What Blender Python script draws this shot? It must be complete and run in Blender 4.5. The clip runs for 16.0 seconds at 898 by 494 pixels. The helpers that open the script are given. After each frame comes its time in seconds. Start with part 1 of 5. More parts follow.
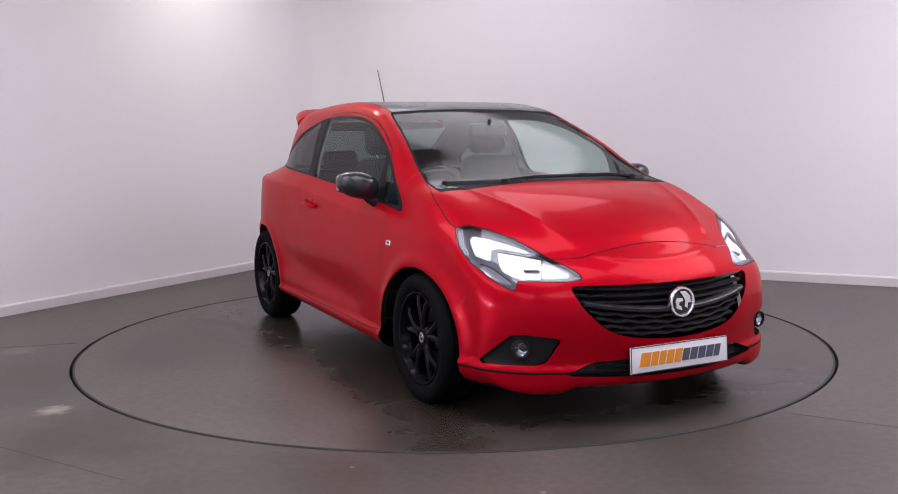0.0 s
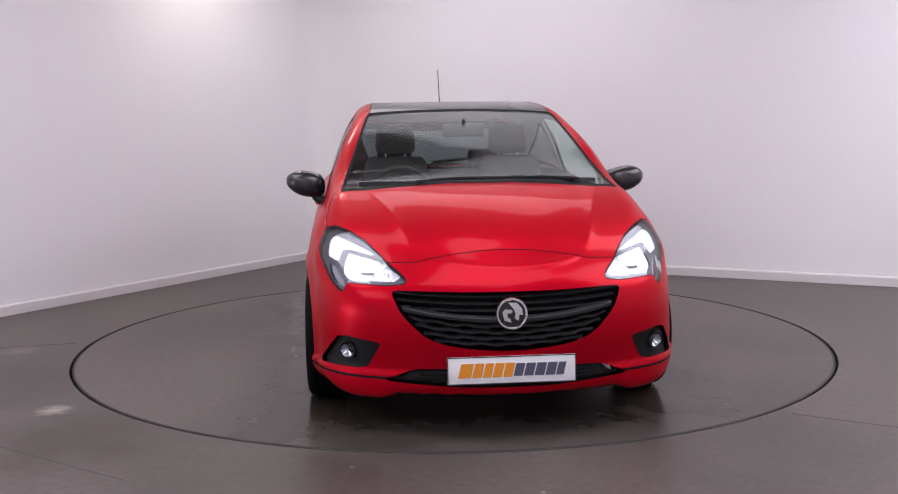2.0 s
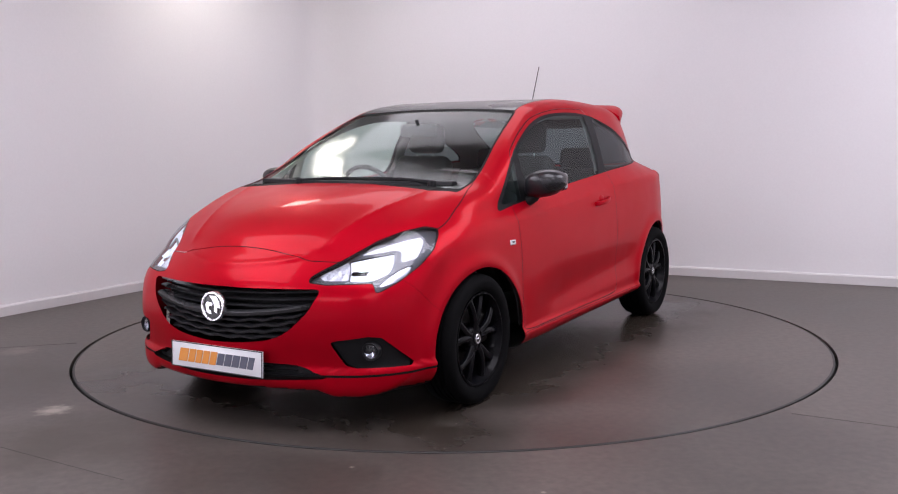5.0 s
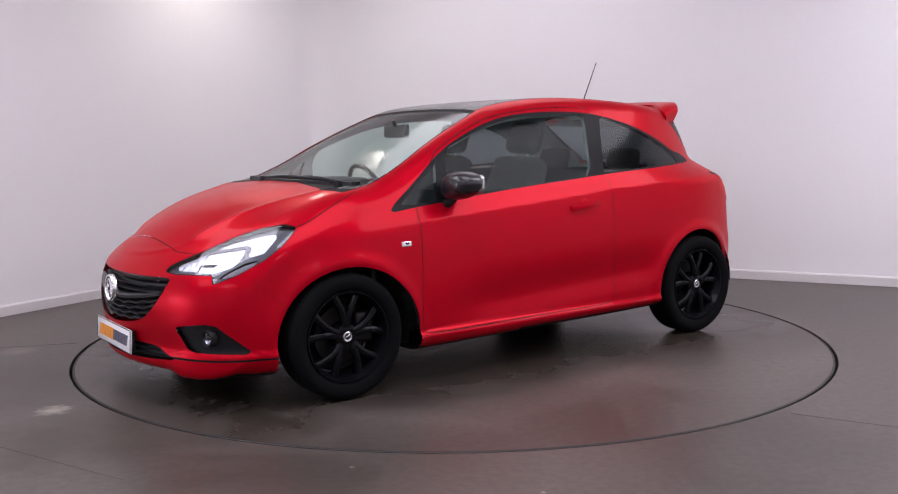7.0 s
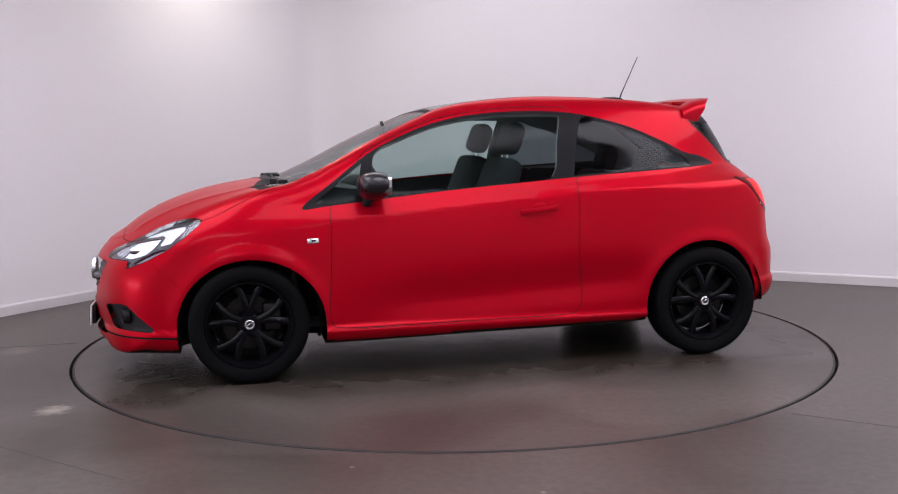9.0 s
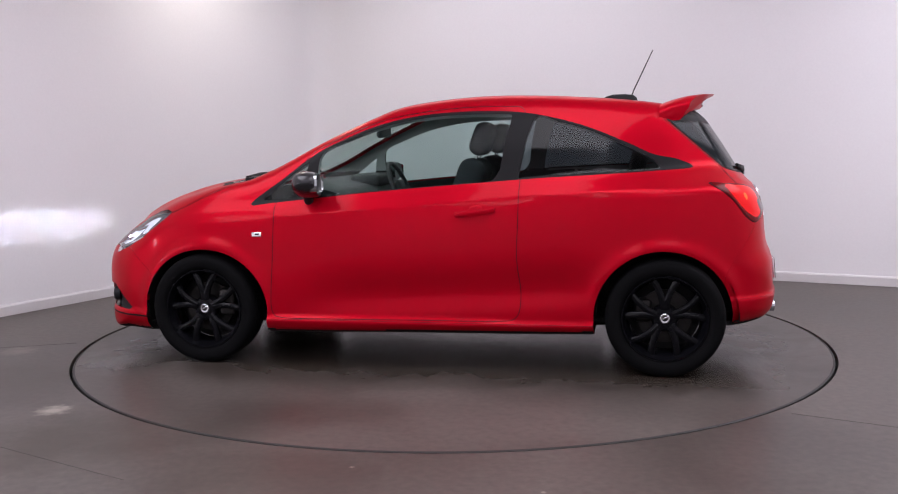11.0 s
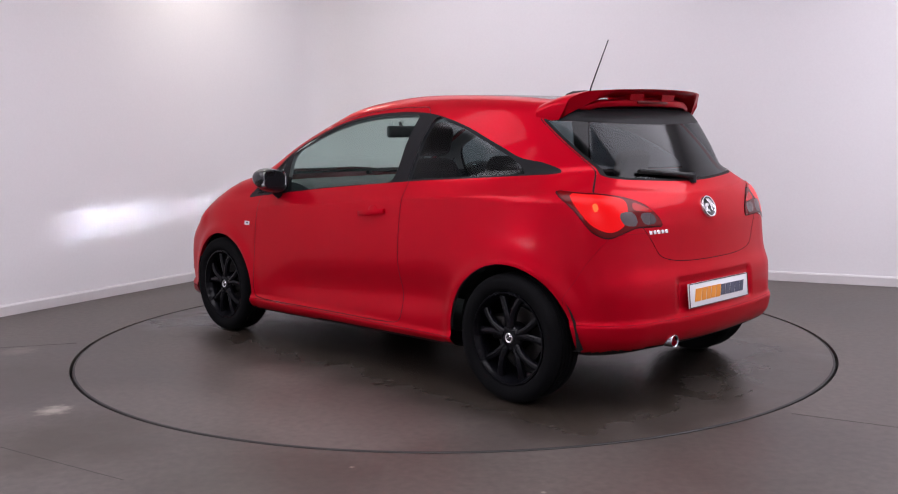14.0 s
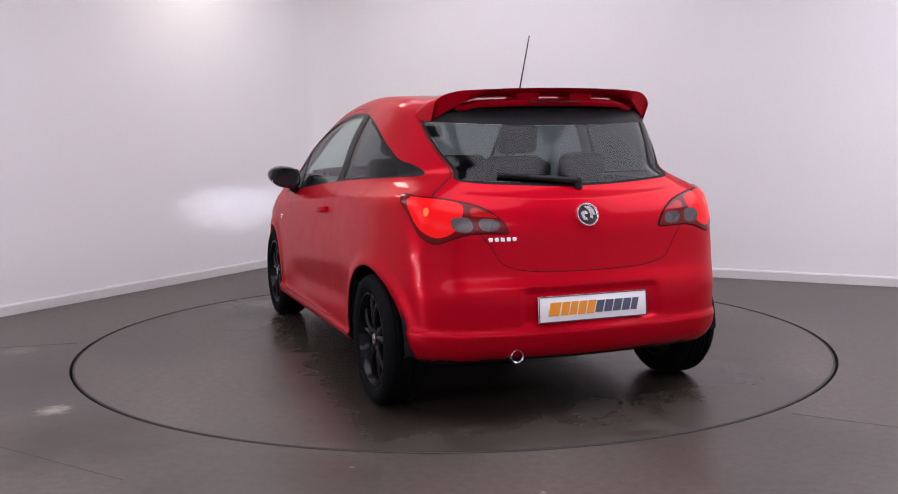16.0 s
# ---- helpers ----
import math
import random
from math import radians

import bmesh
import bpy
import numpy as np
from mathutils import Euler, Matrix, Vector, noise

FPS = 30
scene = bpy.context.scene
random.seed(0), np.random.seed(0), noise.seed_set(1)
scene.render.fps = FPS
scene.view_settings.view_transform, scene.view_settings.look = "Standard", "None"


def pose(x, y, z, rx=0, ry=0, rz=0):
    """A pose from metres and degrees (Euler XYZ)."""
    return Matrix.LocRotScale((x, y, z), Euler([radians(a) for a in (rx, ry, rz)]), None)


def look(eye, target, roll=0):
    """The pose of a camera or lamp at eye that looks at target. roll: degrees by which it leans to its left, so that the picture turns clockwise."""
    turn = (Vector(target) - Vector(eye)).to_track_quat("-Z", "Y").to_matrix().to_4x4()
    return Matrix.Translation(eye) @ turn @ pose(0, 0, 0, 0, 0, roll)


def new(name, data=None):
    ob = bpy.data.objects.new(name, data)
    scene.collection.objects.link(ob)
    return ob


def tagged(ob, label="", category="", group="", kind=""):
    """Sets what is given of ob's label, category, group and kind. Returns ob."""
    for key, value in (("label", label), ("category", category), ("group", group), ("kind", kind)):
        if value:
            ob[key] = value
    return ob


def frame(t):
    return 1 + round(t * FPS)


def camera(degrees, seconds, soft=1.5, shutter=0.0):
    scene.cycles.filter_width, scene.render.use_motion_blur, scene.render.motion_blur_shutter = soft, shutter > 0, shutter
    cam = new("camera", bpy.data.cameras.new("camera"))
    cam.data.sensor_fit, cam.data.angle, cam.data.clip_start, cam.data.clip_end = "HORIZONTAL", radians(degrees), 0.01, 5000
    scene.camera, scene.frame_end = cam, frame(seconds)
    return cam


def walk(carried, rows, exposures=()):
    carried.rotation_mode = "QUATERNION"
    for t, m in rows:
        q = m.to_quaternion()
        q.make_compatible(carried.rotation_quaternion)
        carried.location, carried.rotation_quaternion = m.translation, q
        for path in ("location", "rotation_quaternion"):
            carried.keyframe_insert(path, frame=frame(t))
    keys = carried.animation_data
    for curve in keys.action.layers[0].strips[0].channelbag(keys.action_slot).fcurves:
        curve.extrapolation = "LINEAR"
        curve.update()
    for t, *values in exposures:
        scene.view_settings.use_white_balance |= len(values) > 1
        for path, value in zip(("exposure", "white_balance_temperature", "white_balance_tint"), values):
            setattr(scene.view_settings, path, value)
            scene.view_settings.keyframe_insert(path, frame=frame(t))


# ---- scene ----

# ---------------------------------------------------------------- camera
cam = camera(50.24, 16.0, soft=1.1)
CAM = pose(0, -5.891, 1.2417, 90 - 6.596, 0, 0.178) @ pose(0, 0, 0, 0, 0, -0.722)
walk(cam, [(0.0, CAM), (16.0, CAM)])

# turntable: seconds and the heading of the car's nose
TURN = [(0.0, -63.0), (0.5, -66.7), (1.0, -72.35), (1.5, -78.1), (2.0, -84.3), (2.5, -90.15), (3.0, -96.3),
        (3.5, -102.2), (4.0, -108.35), (4.5, -114.2), (5.0, -120.35), (5.5, -126.2), (6.0, -132.1), (6.5, -138.0),
        (7.0, -143.9), (7.5, -149.75), (8.0, -155.75), (8.5, -161.45), (9.0, -167.5), (9.5, -173.3), (10.0, -179.1),
        (10.5, -184.9), (11.0, -190.7), (11.5, -196.4), (12.0, -202.35), (12.5, -208.0), (13.0, -213.95),
        (13.5, -219.7), (14.0, -225.85), (14.5, -231.65), (15.0, -237.75), (15.5, -243.55), (16.0, -249.65)]
CAR_X, CAR_Y = -0.0077, 0.031      # the car's middle on the turntable
TABLE_R = 2.23
CORNER = Vector((-1.34, 4.15, 0))  # where the two walls in view meet
WALL_L = Vector((-0.496, -0.868, 0))
WALL_R = Vector((0.893, -0.450, 0))
LEN_L, LEN_R, HIGH = 12.5, 9.5, 3.3

# ---------------------------------------------------------------- light
world = bpy.data.worlds.new("world")
scene.world = world
world.use_nodes = True
world.node_tree.nodes["Background"].inputs[0].default_value = (0.8, 0.8, 0.85, 1)
world.node_tree.nodes["Background"].inputs[1].default_value = 0.05
scene.view_settings.exposure = 0.0


def lamp(name, at, size, power, colour=(1, 1, 1), rz=0.0, target=None):
    data = bpy.data.lights.new(name, "AREA")
    data.shape, data.size, data.size_y, data.energy, data.color = "RECTANGLE", size[0], size[1], power, colour
    ob = new(name, data)
    ob.matrix_world = look(at, target) if target else pose(*at, 0, 0, rz)
    return ob


# ---------------------------------------------------------------- materials
def material(name, colour=(0.5, 0.5, 0.5), rough=0.5, metal=0.0, coat=0.0, emit=0.0, emit_colour=(1, 1, 1)):
    m = bpy.data.materials.new(name)
    m.use_nodes = True
    b = m.node_tree.nodes["Principled BSDF"]
    b.inputs["Base Color"].default_value = (*colour, 1)
    b.inputs["Roughness"].default_value = rough
    b.inputs["Metallic"].default_value = metal
    b.inputs["Coat Weight"].default_value = coat
    b.inputs["Coat Roughness"].default_value = 0.04
    if emit:
        b.inputs["Emission Color"].default_value = (*emit_colour, 1)
        b.inputs["Emission Strength"].default_value = emit
    return m


def node(m, kind, **values):
    n = m.node_tree.nodes.new(kind)
    for key, value in values.items():
        n.inputs[key].default_value = value
    return n


def link(m, a, b):
    m.node_tree.links.new(a, b)


def grain(m, scale=40.0, amount=0.15, bump=0.1, distance=0.002, rough=0.1, big=2.0):
    """Varies colour, roughness and relief of a material at two scales."""
    b = m.node_tree.nodes["Principled BSDF"]
    base = tuple(b.inputs["Base Color"].default_value)
    co = node(m, "ShaderNodeTexCoord")
    fine, coarse = node(m, "ShaderNodeTexNoise", Scale=scale, Detail=4.0), node(m, "ShaderNodeTexNoise", Scale=big, Detail=5.0)
    for n in (fine, coarse):
        link(m, co.outputs["Object"], n.inputs["Vector"])
    add = node(m, "ShaderNodeMath")
    add.operation = "ADD"
    link(m, fine.outputs["Fac"], add.inputs[0]), link(m, coarse.outputs["Fac"], add.inputs[1])
    ramp = node(m, "ShaderNodeMapRange")
    for key, value in (("From Min", 0.6), ("From Max", 1.4), ("To Min", 1 - amount), ("To Max", 1 + amount)):
        ramp.inputs[key].default_value = value
    link(m, add.outputs[0], ramp.inputs["Value"])
    mul = node(m, "ShaderNodeVectorMath")
    mul.operation = "MULTIPLY"
    mul.inputs[0].default_value = base[:3]
    link(m, ramp.outputs[0], mul.inputs[1]), link(m, mul.outputs[0], b.inputs["Base Color"])
    r = node(m, "ShaderNodeMapRange")
    r0 = b.inputs["Roughness"].default_value
    for key, value in (("From Min", 0.3), ("From Max", 0.7), ("To Min", max(0, r0 - rough)), ("To Max", min(1, r0 + rough))):
        r.inputs[key].default_value = value
    link(m, coarse.outputs["Fac"], r.inputs["Value"]), link(m, r.outputs[0], b.inputs["Roughness"])
    if bump:
        bm_ = node(m, "ShaderNodeBump", Strength=bump, Distance=distance)
        link(m, fine.outputs["Fac"], bm_.inputs["Height"]), link(m, bm_.outputs[0], b.inputs["Normal"])
    return m


def glass(name, tint, rough=0.0, base=0.07):
    """A thin pane: tinted see-through with a Fresnel gloss."""
    m = bpy.data.materials.new(name)
    m.use_nodes = True
    t = m.node_tree
    t.nodes.remove(t.nodes["Principled BSDF"])
    a = node(m, "ShaderNodeBsdfTransparent", Color=(*tint, 1))
    g = node(m, "ShaderNodeBsdfGlossy", Roughness=rough)
    f = node(m, "ShaderNodeLayerWeight", Blend=0.5)
    up = node(m, "ShaderNodeMath")
    up.operation = "POWER"
    up.inputs[1].default_value = 4.5
    sc = node(m, "ShaderNodeMath")
    sc.operation = "MULTIPLY_ADD"
    sc.inputs[1].default_value, sc.inputs[2].default_value = 0.7, base
    mix = node(m, "ShaderNodeMixShader")
    link(m, f.outputs["Facing"], up.inputs[0]), link(m, up.outputs[0], sc.inputs[0])
    link(m, sc.outputs[0], mix.inputs[0]), link(m, a.outputs[0], mix.inputs[1]), link(m, g.outputs[0], mix.inputs[2])
    link(m, mix.outputs[0], t.nodes["Material Output"].inputs[0])
    return m


WALL = grain(material("wall_paint", (0.79, 0.775, 0.785), 0.75), 60, 0.025, 0.08, 0.002, 0.05, 0.7)
CEIL = grain(material("ceiling_paint", (0.78, 0.76, 0.77), 0.8), 60, 0.02, 0.05)
SKIRT = grain(material("skirting_paint", (0.64, 0.62, 0.62), 0.5), 40, 0.03, 0.05)
RED = material("red_paint", (0.42, 0.0012, 0.0115), 0.4, 0.38, 0.28)
for key_, value_ in (("Specular IOR Level", 0.10), ("Specular Tint", (1.0, 0.12, 0.20, 1)), ("Coat Roughness", 0.05), ("Coat IOR", 1.30)):
    RED.node_tree.nodes["Principled BSDF"].inputs[key_].default_value = value_
BLACK = grain(material("gloss_black", (0.012, 0.012, 0.015), 0.3, 0, 0.3), 90, 0.1, 0.0)
PILLAR = grain(material("satin_black_trim", (0.010, 0.010, 0.011), 0.45), 200, 0.1, 0.05, 0.0006)
PILLAR.node_tree.nodes["Principled BSDF"].inputs["Specular IOR Level"].default_value = 0.10
TRIM = grain(material("black_plastic", (0.011, 0.011, 0.0125), 0.5), 300, 0.15, 0.2, 0.0006)
SEAL = material("black_rubber", (0.006, 0.006, 0.006), 0.7)
for m_ in (TRIM, SEAL):
    m_.node_tree.nodes["Principled BSDF"].inputs["Specular IOR Level"].default_value = 0.2
TYRE = grain(material("tyre_rubber", (0.0035, 0.0035, 0.004), 0.85), 120, 0.2, 0.15, 0.001)
TYRE.node_tree.nodes["Principled BSDF"].inputs["Specular IOR Level"].default_value = 0.08
RIM = grain(material("black_alloy", (0.003, 0.003, 0.0042), 0.28, 0.0, 0.12), 60, 0.2, 0.0)
RIM.node_tree.nodes["Principled BSDF"].inputs["Specular IOR Level"].default_value = 0.08
CHROME = material("chrome", (0.90, 0.90, 0.92), 0.2, 1.0)
STEEL = grain(material("brake_steel", (0.035, 0.033, 0.032), 0.5, 1.0), 80, 0.2, 0.0)
CLOTH = grain(material("dark_cloth", (0.022, 0.023, 0.026), 0.9), 90, 0.2, 0.1, 0.001)
LINING = grain(material("grey_headlining", (0.42, 0.43, 0.42), 0.9), 300, 0.05, 0.2, 0.001)
DASH = grain(material("dashboard_plastic", (0.03, 0.031, 0.034), 0.6), 400, 0.2, 0.3, 0.0006)
CLEAR = glass("clear_glass", (0.80, 0.91, 0.85), 0.10, 0.025)
SIDE_GLASS = glass("side_glass", (0.62, 0.73, 0.71), 0.09, 0.012)
DARK_GLASS = glass("tinted_glass", (0.15, 0.175, 0.19), 0.09, 0.022)
LENS = glass("lamp_lens", (0.95, 0.96, 1.0))
WHITE = material("plate_white", (0.80, 0.80, 0.82), 0.35, 0, 0.4)


def coat_flakes(m):
    """A faint fine mottling in the paint and a slight orange peel."""
    b = m.node_tree.nodes["Principled BSDF"]
    co = node(m, "ShaderNodeTexCoord")
    n = node(m, "ShaderNodeTexNoise", Scale=7.0, Detail=3.0)
    link(m, co.outputs["Object"], n.inputs["Vector"])
    r = node(m, "ShaderNodeMapRange")
    for key, value in (("To Min", 0.30), ("To Max", 0.42)):
        r.inputs[key].default_value = value
    link(m, n.outputs["Fac"], r.inputs["Value"]), link(m, r.outputs[0], b.inputs["Roughness"])
    p = node(m, "ShaderNodeTexNoise", Scale=220.0, Detail=1.0)
    link(m, co.outputs["Object"], p.inputs["Vector"])
    bump = node(m, "ShaderNodeBump", Strength=0.02, Distance=0.001)
    link(m, p.outputs["Fac"], bump.inputs["Height"]), link(m, bump.outputs[0], b.inputs["Coat Normal"])


coat_flakes(RED)


def floor_material(name, seed, marks, damp_shade=None):
    """Sealed grey-brown resin: cloudy stains, scuffs and a patchy polish. marks: stains as (x, y, size, strength)."""
    m = material(name, (0.1, 0.1, 0.1), 0.3)
    b = m.node_tree.nodes["Principled BSDF"]
    b.inputs["Specular IOR Level"].default_value = 0.22
    co = node(m, "ShaderNodeTexCoord")
    shift = node(m, "ShaderNodeVectorMath")
    shift.inputs[1].default_value = (seed, seed * 0.7, 0)
    link(m, co.outputs["Object"], shift.inputs[0])
    big = node(m, "ShaderNodeTexNoise", Scale=0.8, Detail=6.0, Roughness=0.6, Distortion=0.6)
    fine = node(m, "ShaderNodeTexNoise", Scale=26.0, Detail=5.0)
    speck = node(m, "ShaderNodeTexNoise", Scale=160.0, Detail=2.0)
    for n in (big, fine, speck):
        link(m, shift.outputs[0], n.inputs["Vector"])
    ramp = node(m, "ShaderNodeValToRGB")
    e = ramp.color_ramp.elements
    e[0].position, e[0].color = 0.36, (0.056, 0.047, 0.041, 1)
    e[1].position, e[1].color = 0.64, (0.106, 0.091, 0.081, 1)
    link(m, big.outputs["Fac"], ramp.inputs[0])
    tone = node(m, "ShaderNodeMapRange")
    for key, value in (("From Min", 0.3), ("From Max", 0.7), ("To Min", 0.84), ("To Max", 1.16)):
        tone.inputs[key].default_value = value
    link(m, fine.outputs["Fac"], tone.inputs["Value"])
    mul = node(m, "ShaderNodeVectorMath")
    mul.operation = "MULTIPLY"
    link(m, ramp.outputs[0], mul.inputs[0]), link(m, tone.outputs[0], mul.inputs[1])
    colour, wet = mul.outputs[0], None
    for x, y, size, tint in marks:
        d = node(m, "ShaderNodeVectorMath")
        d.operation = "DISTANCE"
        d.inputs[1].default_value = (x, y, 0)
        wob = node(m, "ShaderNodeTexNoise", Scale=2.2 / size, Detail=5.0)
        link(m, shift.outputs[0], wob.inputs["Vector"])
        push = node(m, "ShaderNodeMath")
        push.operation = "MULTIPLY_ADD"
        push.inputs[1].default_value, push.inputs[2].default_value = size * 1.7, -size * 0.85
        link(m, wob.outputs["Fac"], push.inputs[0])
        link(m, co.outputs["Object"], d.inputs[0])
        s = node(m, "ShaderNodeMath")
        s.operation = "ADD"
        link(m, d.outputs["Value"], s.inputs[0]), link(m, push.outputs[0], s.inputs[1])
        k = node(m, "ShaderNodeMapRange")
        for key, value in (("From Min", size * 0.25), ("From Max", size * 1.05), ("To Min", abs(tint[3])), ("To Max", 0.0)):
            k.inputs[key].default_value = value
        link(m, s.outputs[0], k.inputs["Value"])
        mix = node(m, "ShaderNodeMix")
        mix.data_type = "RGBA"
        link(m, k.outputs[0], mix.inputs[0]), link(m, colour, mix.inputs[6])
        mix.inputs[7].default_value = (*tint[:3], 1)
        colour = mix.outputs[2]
        if tint[0] < 0.04:
            if wet:
                top = node(m, "ShaderNodeMath")
                top.operation = "MAXIMUM"
                link(m, wet, top.inputs[0]), link(m, k.outputs[0], top.inputs[1])
                wet = top.outputs[0]
            else:
                wet = k.outputs[0]
    if damp_shade:
        # ragged damp patch, half length and width given; colour darkened for the car's shadow
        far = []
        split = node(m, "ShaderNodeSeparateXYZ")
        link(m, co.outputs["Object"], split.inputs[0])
        for axis, half in enumerate(damp_shade):
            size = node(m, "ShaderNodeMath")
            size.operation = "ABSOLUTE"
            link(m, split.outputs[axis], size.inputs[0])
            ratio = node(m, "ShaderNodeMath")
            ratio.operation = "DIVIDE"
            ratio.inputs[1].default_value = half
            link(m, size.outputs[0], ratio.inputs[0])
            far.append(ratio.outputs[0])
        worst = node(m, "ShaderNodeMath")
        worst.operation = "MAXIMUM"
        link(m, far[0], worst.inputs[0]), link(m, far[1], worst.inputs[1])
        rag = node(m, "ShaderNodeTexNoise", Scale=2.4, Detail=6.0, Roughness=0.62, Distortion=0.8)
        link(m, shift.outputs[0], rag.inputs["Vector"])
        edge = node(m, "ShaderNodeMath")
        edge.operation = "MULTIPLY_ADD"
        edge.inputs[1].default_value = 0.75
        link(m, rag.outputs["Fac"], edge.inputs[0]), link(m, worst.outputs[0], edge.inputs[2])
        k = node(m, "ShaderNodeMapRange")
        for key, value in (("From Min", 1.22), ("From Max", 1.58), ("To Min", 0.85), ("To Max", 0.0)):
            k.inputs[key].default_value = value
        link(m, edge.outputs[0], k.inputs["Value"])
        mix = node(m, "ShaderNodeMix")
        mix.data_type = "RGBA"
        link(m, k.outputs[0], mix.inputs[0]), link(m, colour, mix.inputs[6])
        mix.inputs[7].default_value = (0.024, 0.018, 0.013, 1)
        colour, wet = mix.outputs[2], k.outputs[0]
    link(m, colour, b.inputs["Base Color"])
    rr = node(m, "ShaderNodeMapRange")
    for key, value in (("From Min", 0.3), ("From Max", 0.7), ("To Min", 0.34), ("To Max", 0.46)):
        rr.inputs[key].default_value = value
    link(m, big.outputs["Fac"], rr.inputs["Value"])
    rough = rr.outputs[0]
    if wet:
        sub = node(m, "ShaderNodeMath")
        sub.operation = "MULTIPLY_ADD"
        sub.inputs[1].default_value = -0.20
        link(m, wet, sub.inputs[0]), link(m, rough, sub.inputs[2])
        rough = sub.outputs[0]
    link(m, rough, b.inputs["Roughness"])
    bump = node(m, "ShaderNodeBump", Strength=0.06, Distance=0.002)
    link(m, speck.outputs["Fac"], bump.inputs["Height"]), link(m, bump.outputs[0], b.inputs["Normal"])
    return m


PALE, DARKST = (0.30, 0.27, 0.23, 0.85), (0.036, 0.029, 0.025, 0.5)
FLOOR = floor_material("floor_resin", 0.0, [(-1.86, -1.56, 0.09, PALE), (-2.6, -0.29, 0.13, (0.2, 0.175, 0.15, 0.5)),
                                            (-1.6, -2.0, 0.5, (0.046, 0.037, 0.028, 0.75)), (-0.39, -2.38, 0.012, PALE),
                                            (0.31, -2.66, 0.012, PALE), (-2.3, -1.0, 0.5, (0.050, 0.041, 0.032, 0.6))])
# last pair: half size of the damp patch that also holds painted car shadow
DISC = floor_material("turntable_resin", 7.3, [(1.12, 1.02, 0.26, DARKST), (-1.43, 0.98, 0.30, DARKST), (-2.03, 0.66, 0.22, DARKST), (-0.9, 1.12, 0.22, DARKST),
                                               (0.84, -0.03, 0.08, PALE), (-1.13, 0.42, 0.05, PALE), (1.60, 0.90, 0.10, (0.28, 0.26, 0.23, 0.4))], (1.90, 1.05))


# ---------------------------------------------------------------- mesh helpers
def mesh_object(name, verts, faces, mat, parent=None, label="", smooth=True):
    me = bpy.data.meshes.new(name)
    me.from_pydata([tuple(v) for v in verts], [], faces)
    me.materials.append(mat)
    if smooth:
        me.shade_smooth()
    me.update()
    ob = new(name, me)
    if parent:
        ob.parent = parent
    return tagged(ob, label)


def part(name, bm, mat, parent=None, label="", smooth=True, angle=40):
    """Links a bmesh as one mesh object under a thing or part."""
    bmesh.ops.recalc_face_normals(bm, faces=bm.faces)
    me = bpy.data.meshes.new(name)
    for e in bm.edges:
        e.smooth = len(e.link_faces) == 2 and e.calc_face_angle(0) < radians(angle)
    for f in bm.faces:
        f.smooth = smooth
    bm.to_mesh(me)
    bm.free()
    me.materials.append(mat)
    ob = new(name, me)
    if parent:
        ob.parent = parent
    return tagged(ob, label)


def box(size, at=(0, 0, 0), bevel=0.0, segments=2, m=None, bm=None):
    bm = bm or bmesh.new()
    made = bmesh.ops.create_cube(bm, size=1, matrix=Matrix.Translation(at) @ (m or Matrix()) @ Matrix.Diagonal((*size, 1)))["verts"]
    if bevel:
        edges = list({e for v in made for e in v.link_edges})
        bmesh.ops.bevel(bm, geom=edges, offset=bevel, segments=segments, affect="EDGES", profile=0.5)
    return bm


def lathe(profile, n=48, closed=False):
    """Turns (radius, along) points about the y axis."""
    k = len(profile)
    verts = [(r * math.cos(2 * math.pi * i / n), a, r * math.sin(2 * math.pi * i / n)) for i in range(n) for r, a in profile]
    faces = []
    for i in range(n):
        j = (i + 1) % n
        for a in range(k if closed else k - 1):
            b = (a + 1) % k
            faces.append((i * k + a, i * k + b, j * k + b, j * k + a))
    return verts, faces


def lathe_bm(profile, n=48, closed=False, m=None):
    verts, faces = lathe(profile, n, closed)
    bm = bmesh.new()
    vs = [bm.verts.new(v) for v in verts]
    for f in faces:
        bm.faces.new([vs[i] for i in f])
    bmesh.ops.remove_doubles(bm, verts=bm.verts, dist=1e-5)
    if m:
        bm.transform(m)
    return bm


def tube(points, radius, n=10, taper=1.0):
    """A round bar along points."""
    bm = bmesh.new()
    pts = [Vector(p) for p in points]
    rings = []
    for i, p in enumerate(pts):
        d = (pts[min(i + 1, len(pts) - 1)] - pts[max(i - 1, 0)]).normalized()
        side = d.cross(Vector((0.31, 0.17, 1))).normalized()
        up = side.cross(d)
        r = radius * (1 + (taper - 1) * i / (len(pts) - 1))
        rings.append([bm.verts.new(p + r * (math.cos(a) * side + math.sin(a) * up)) for a in [2 * math.pi * k / n for k in range(n)]])
    for a, b in zip(rings, rings[1:]):
        for k in range(n):
            bm.faces.new((a[k], a[(k + 1) % n], b[(k + 1) % n], b[k]))
    bm.faces.new(rings[0]), bm.faces.new(rings[-1])
    return bm


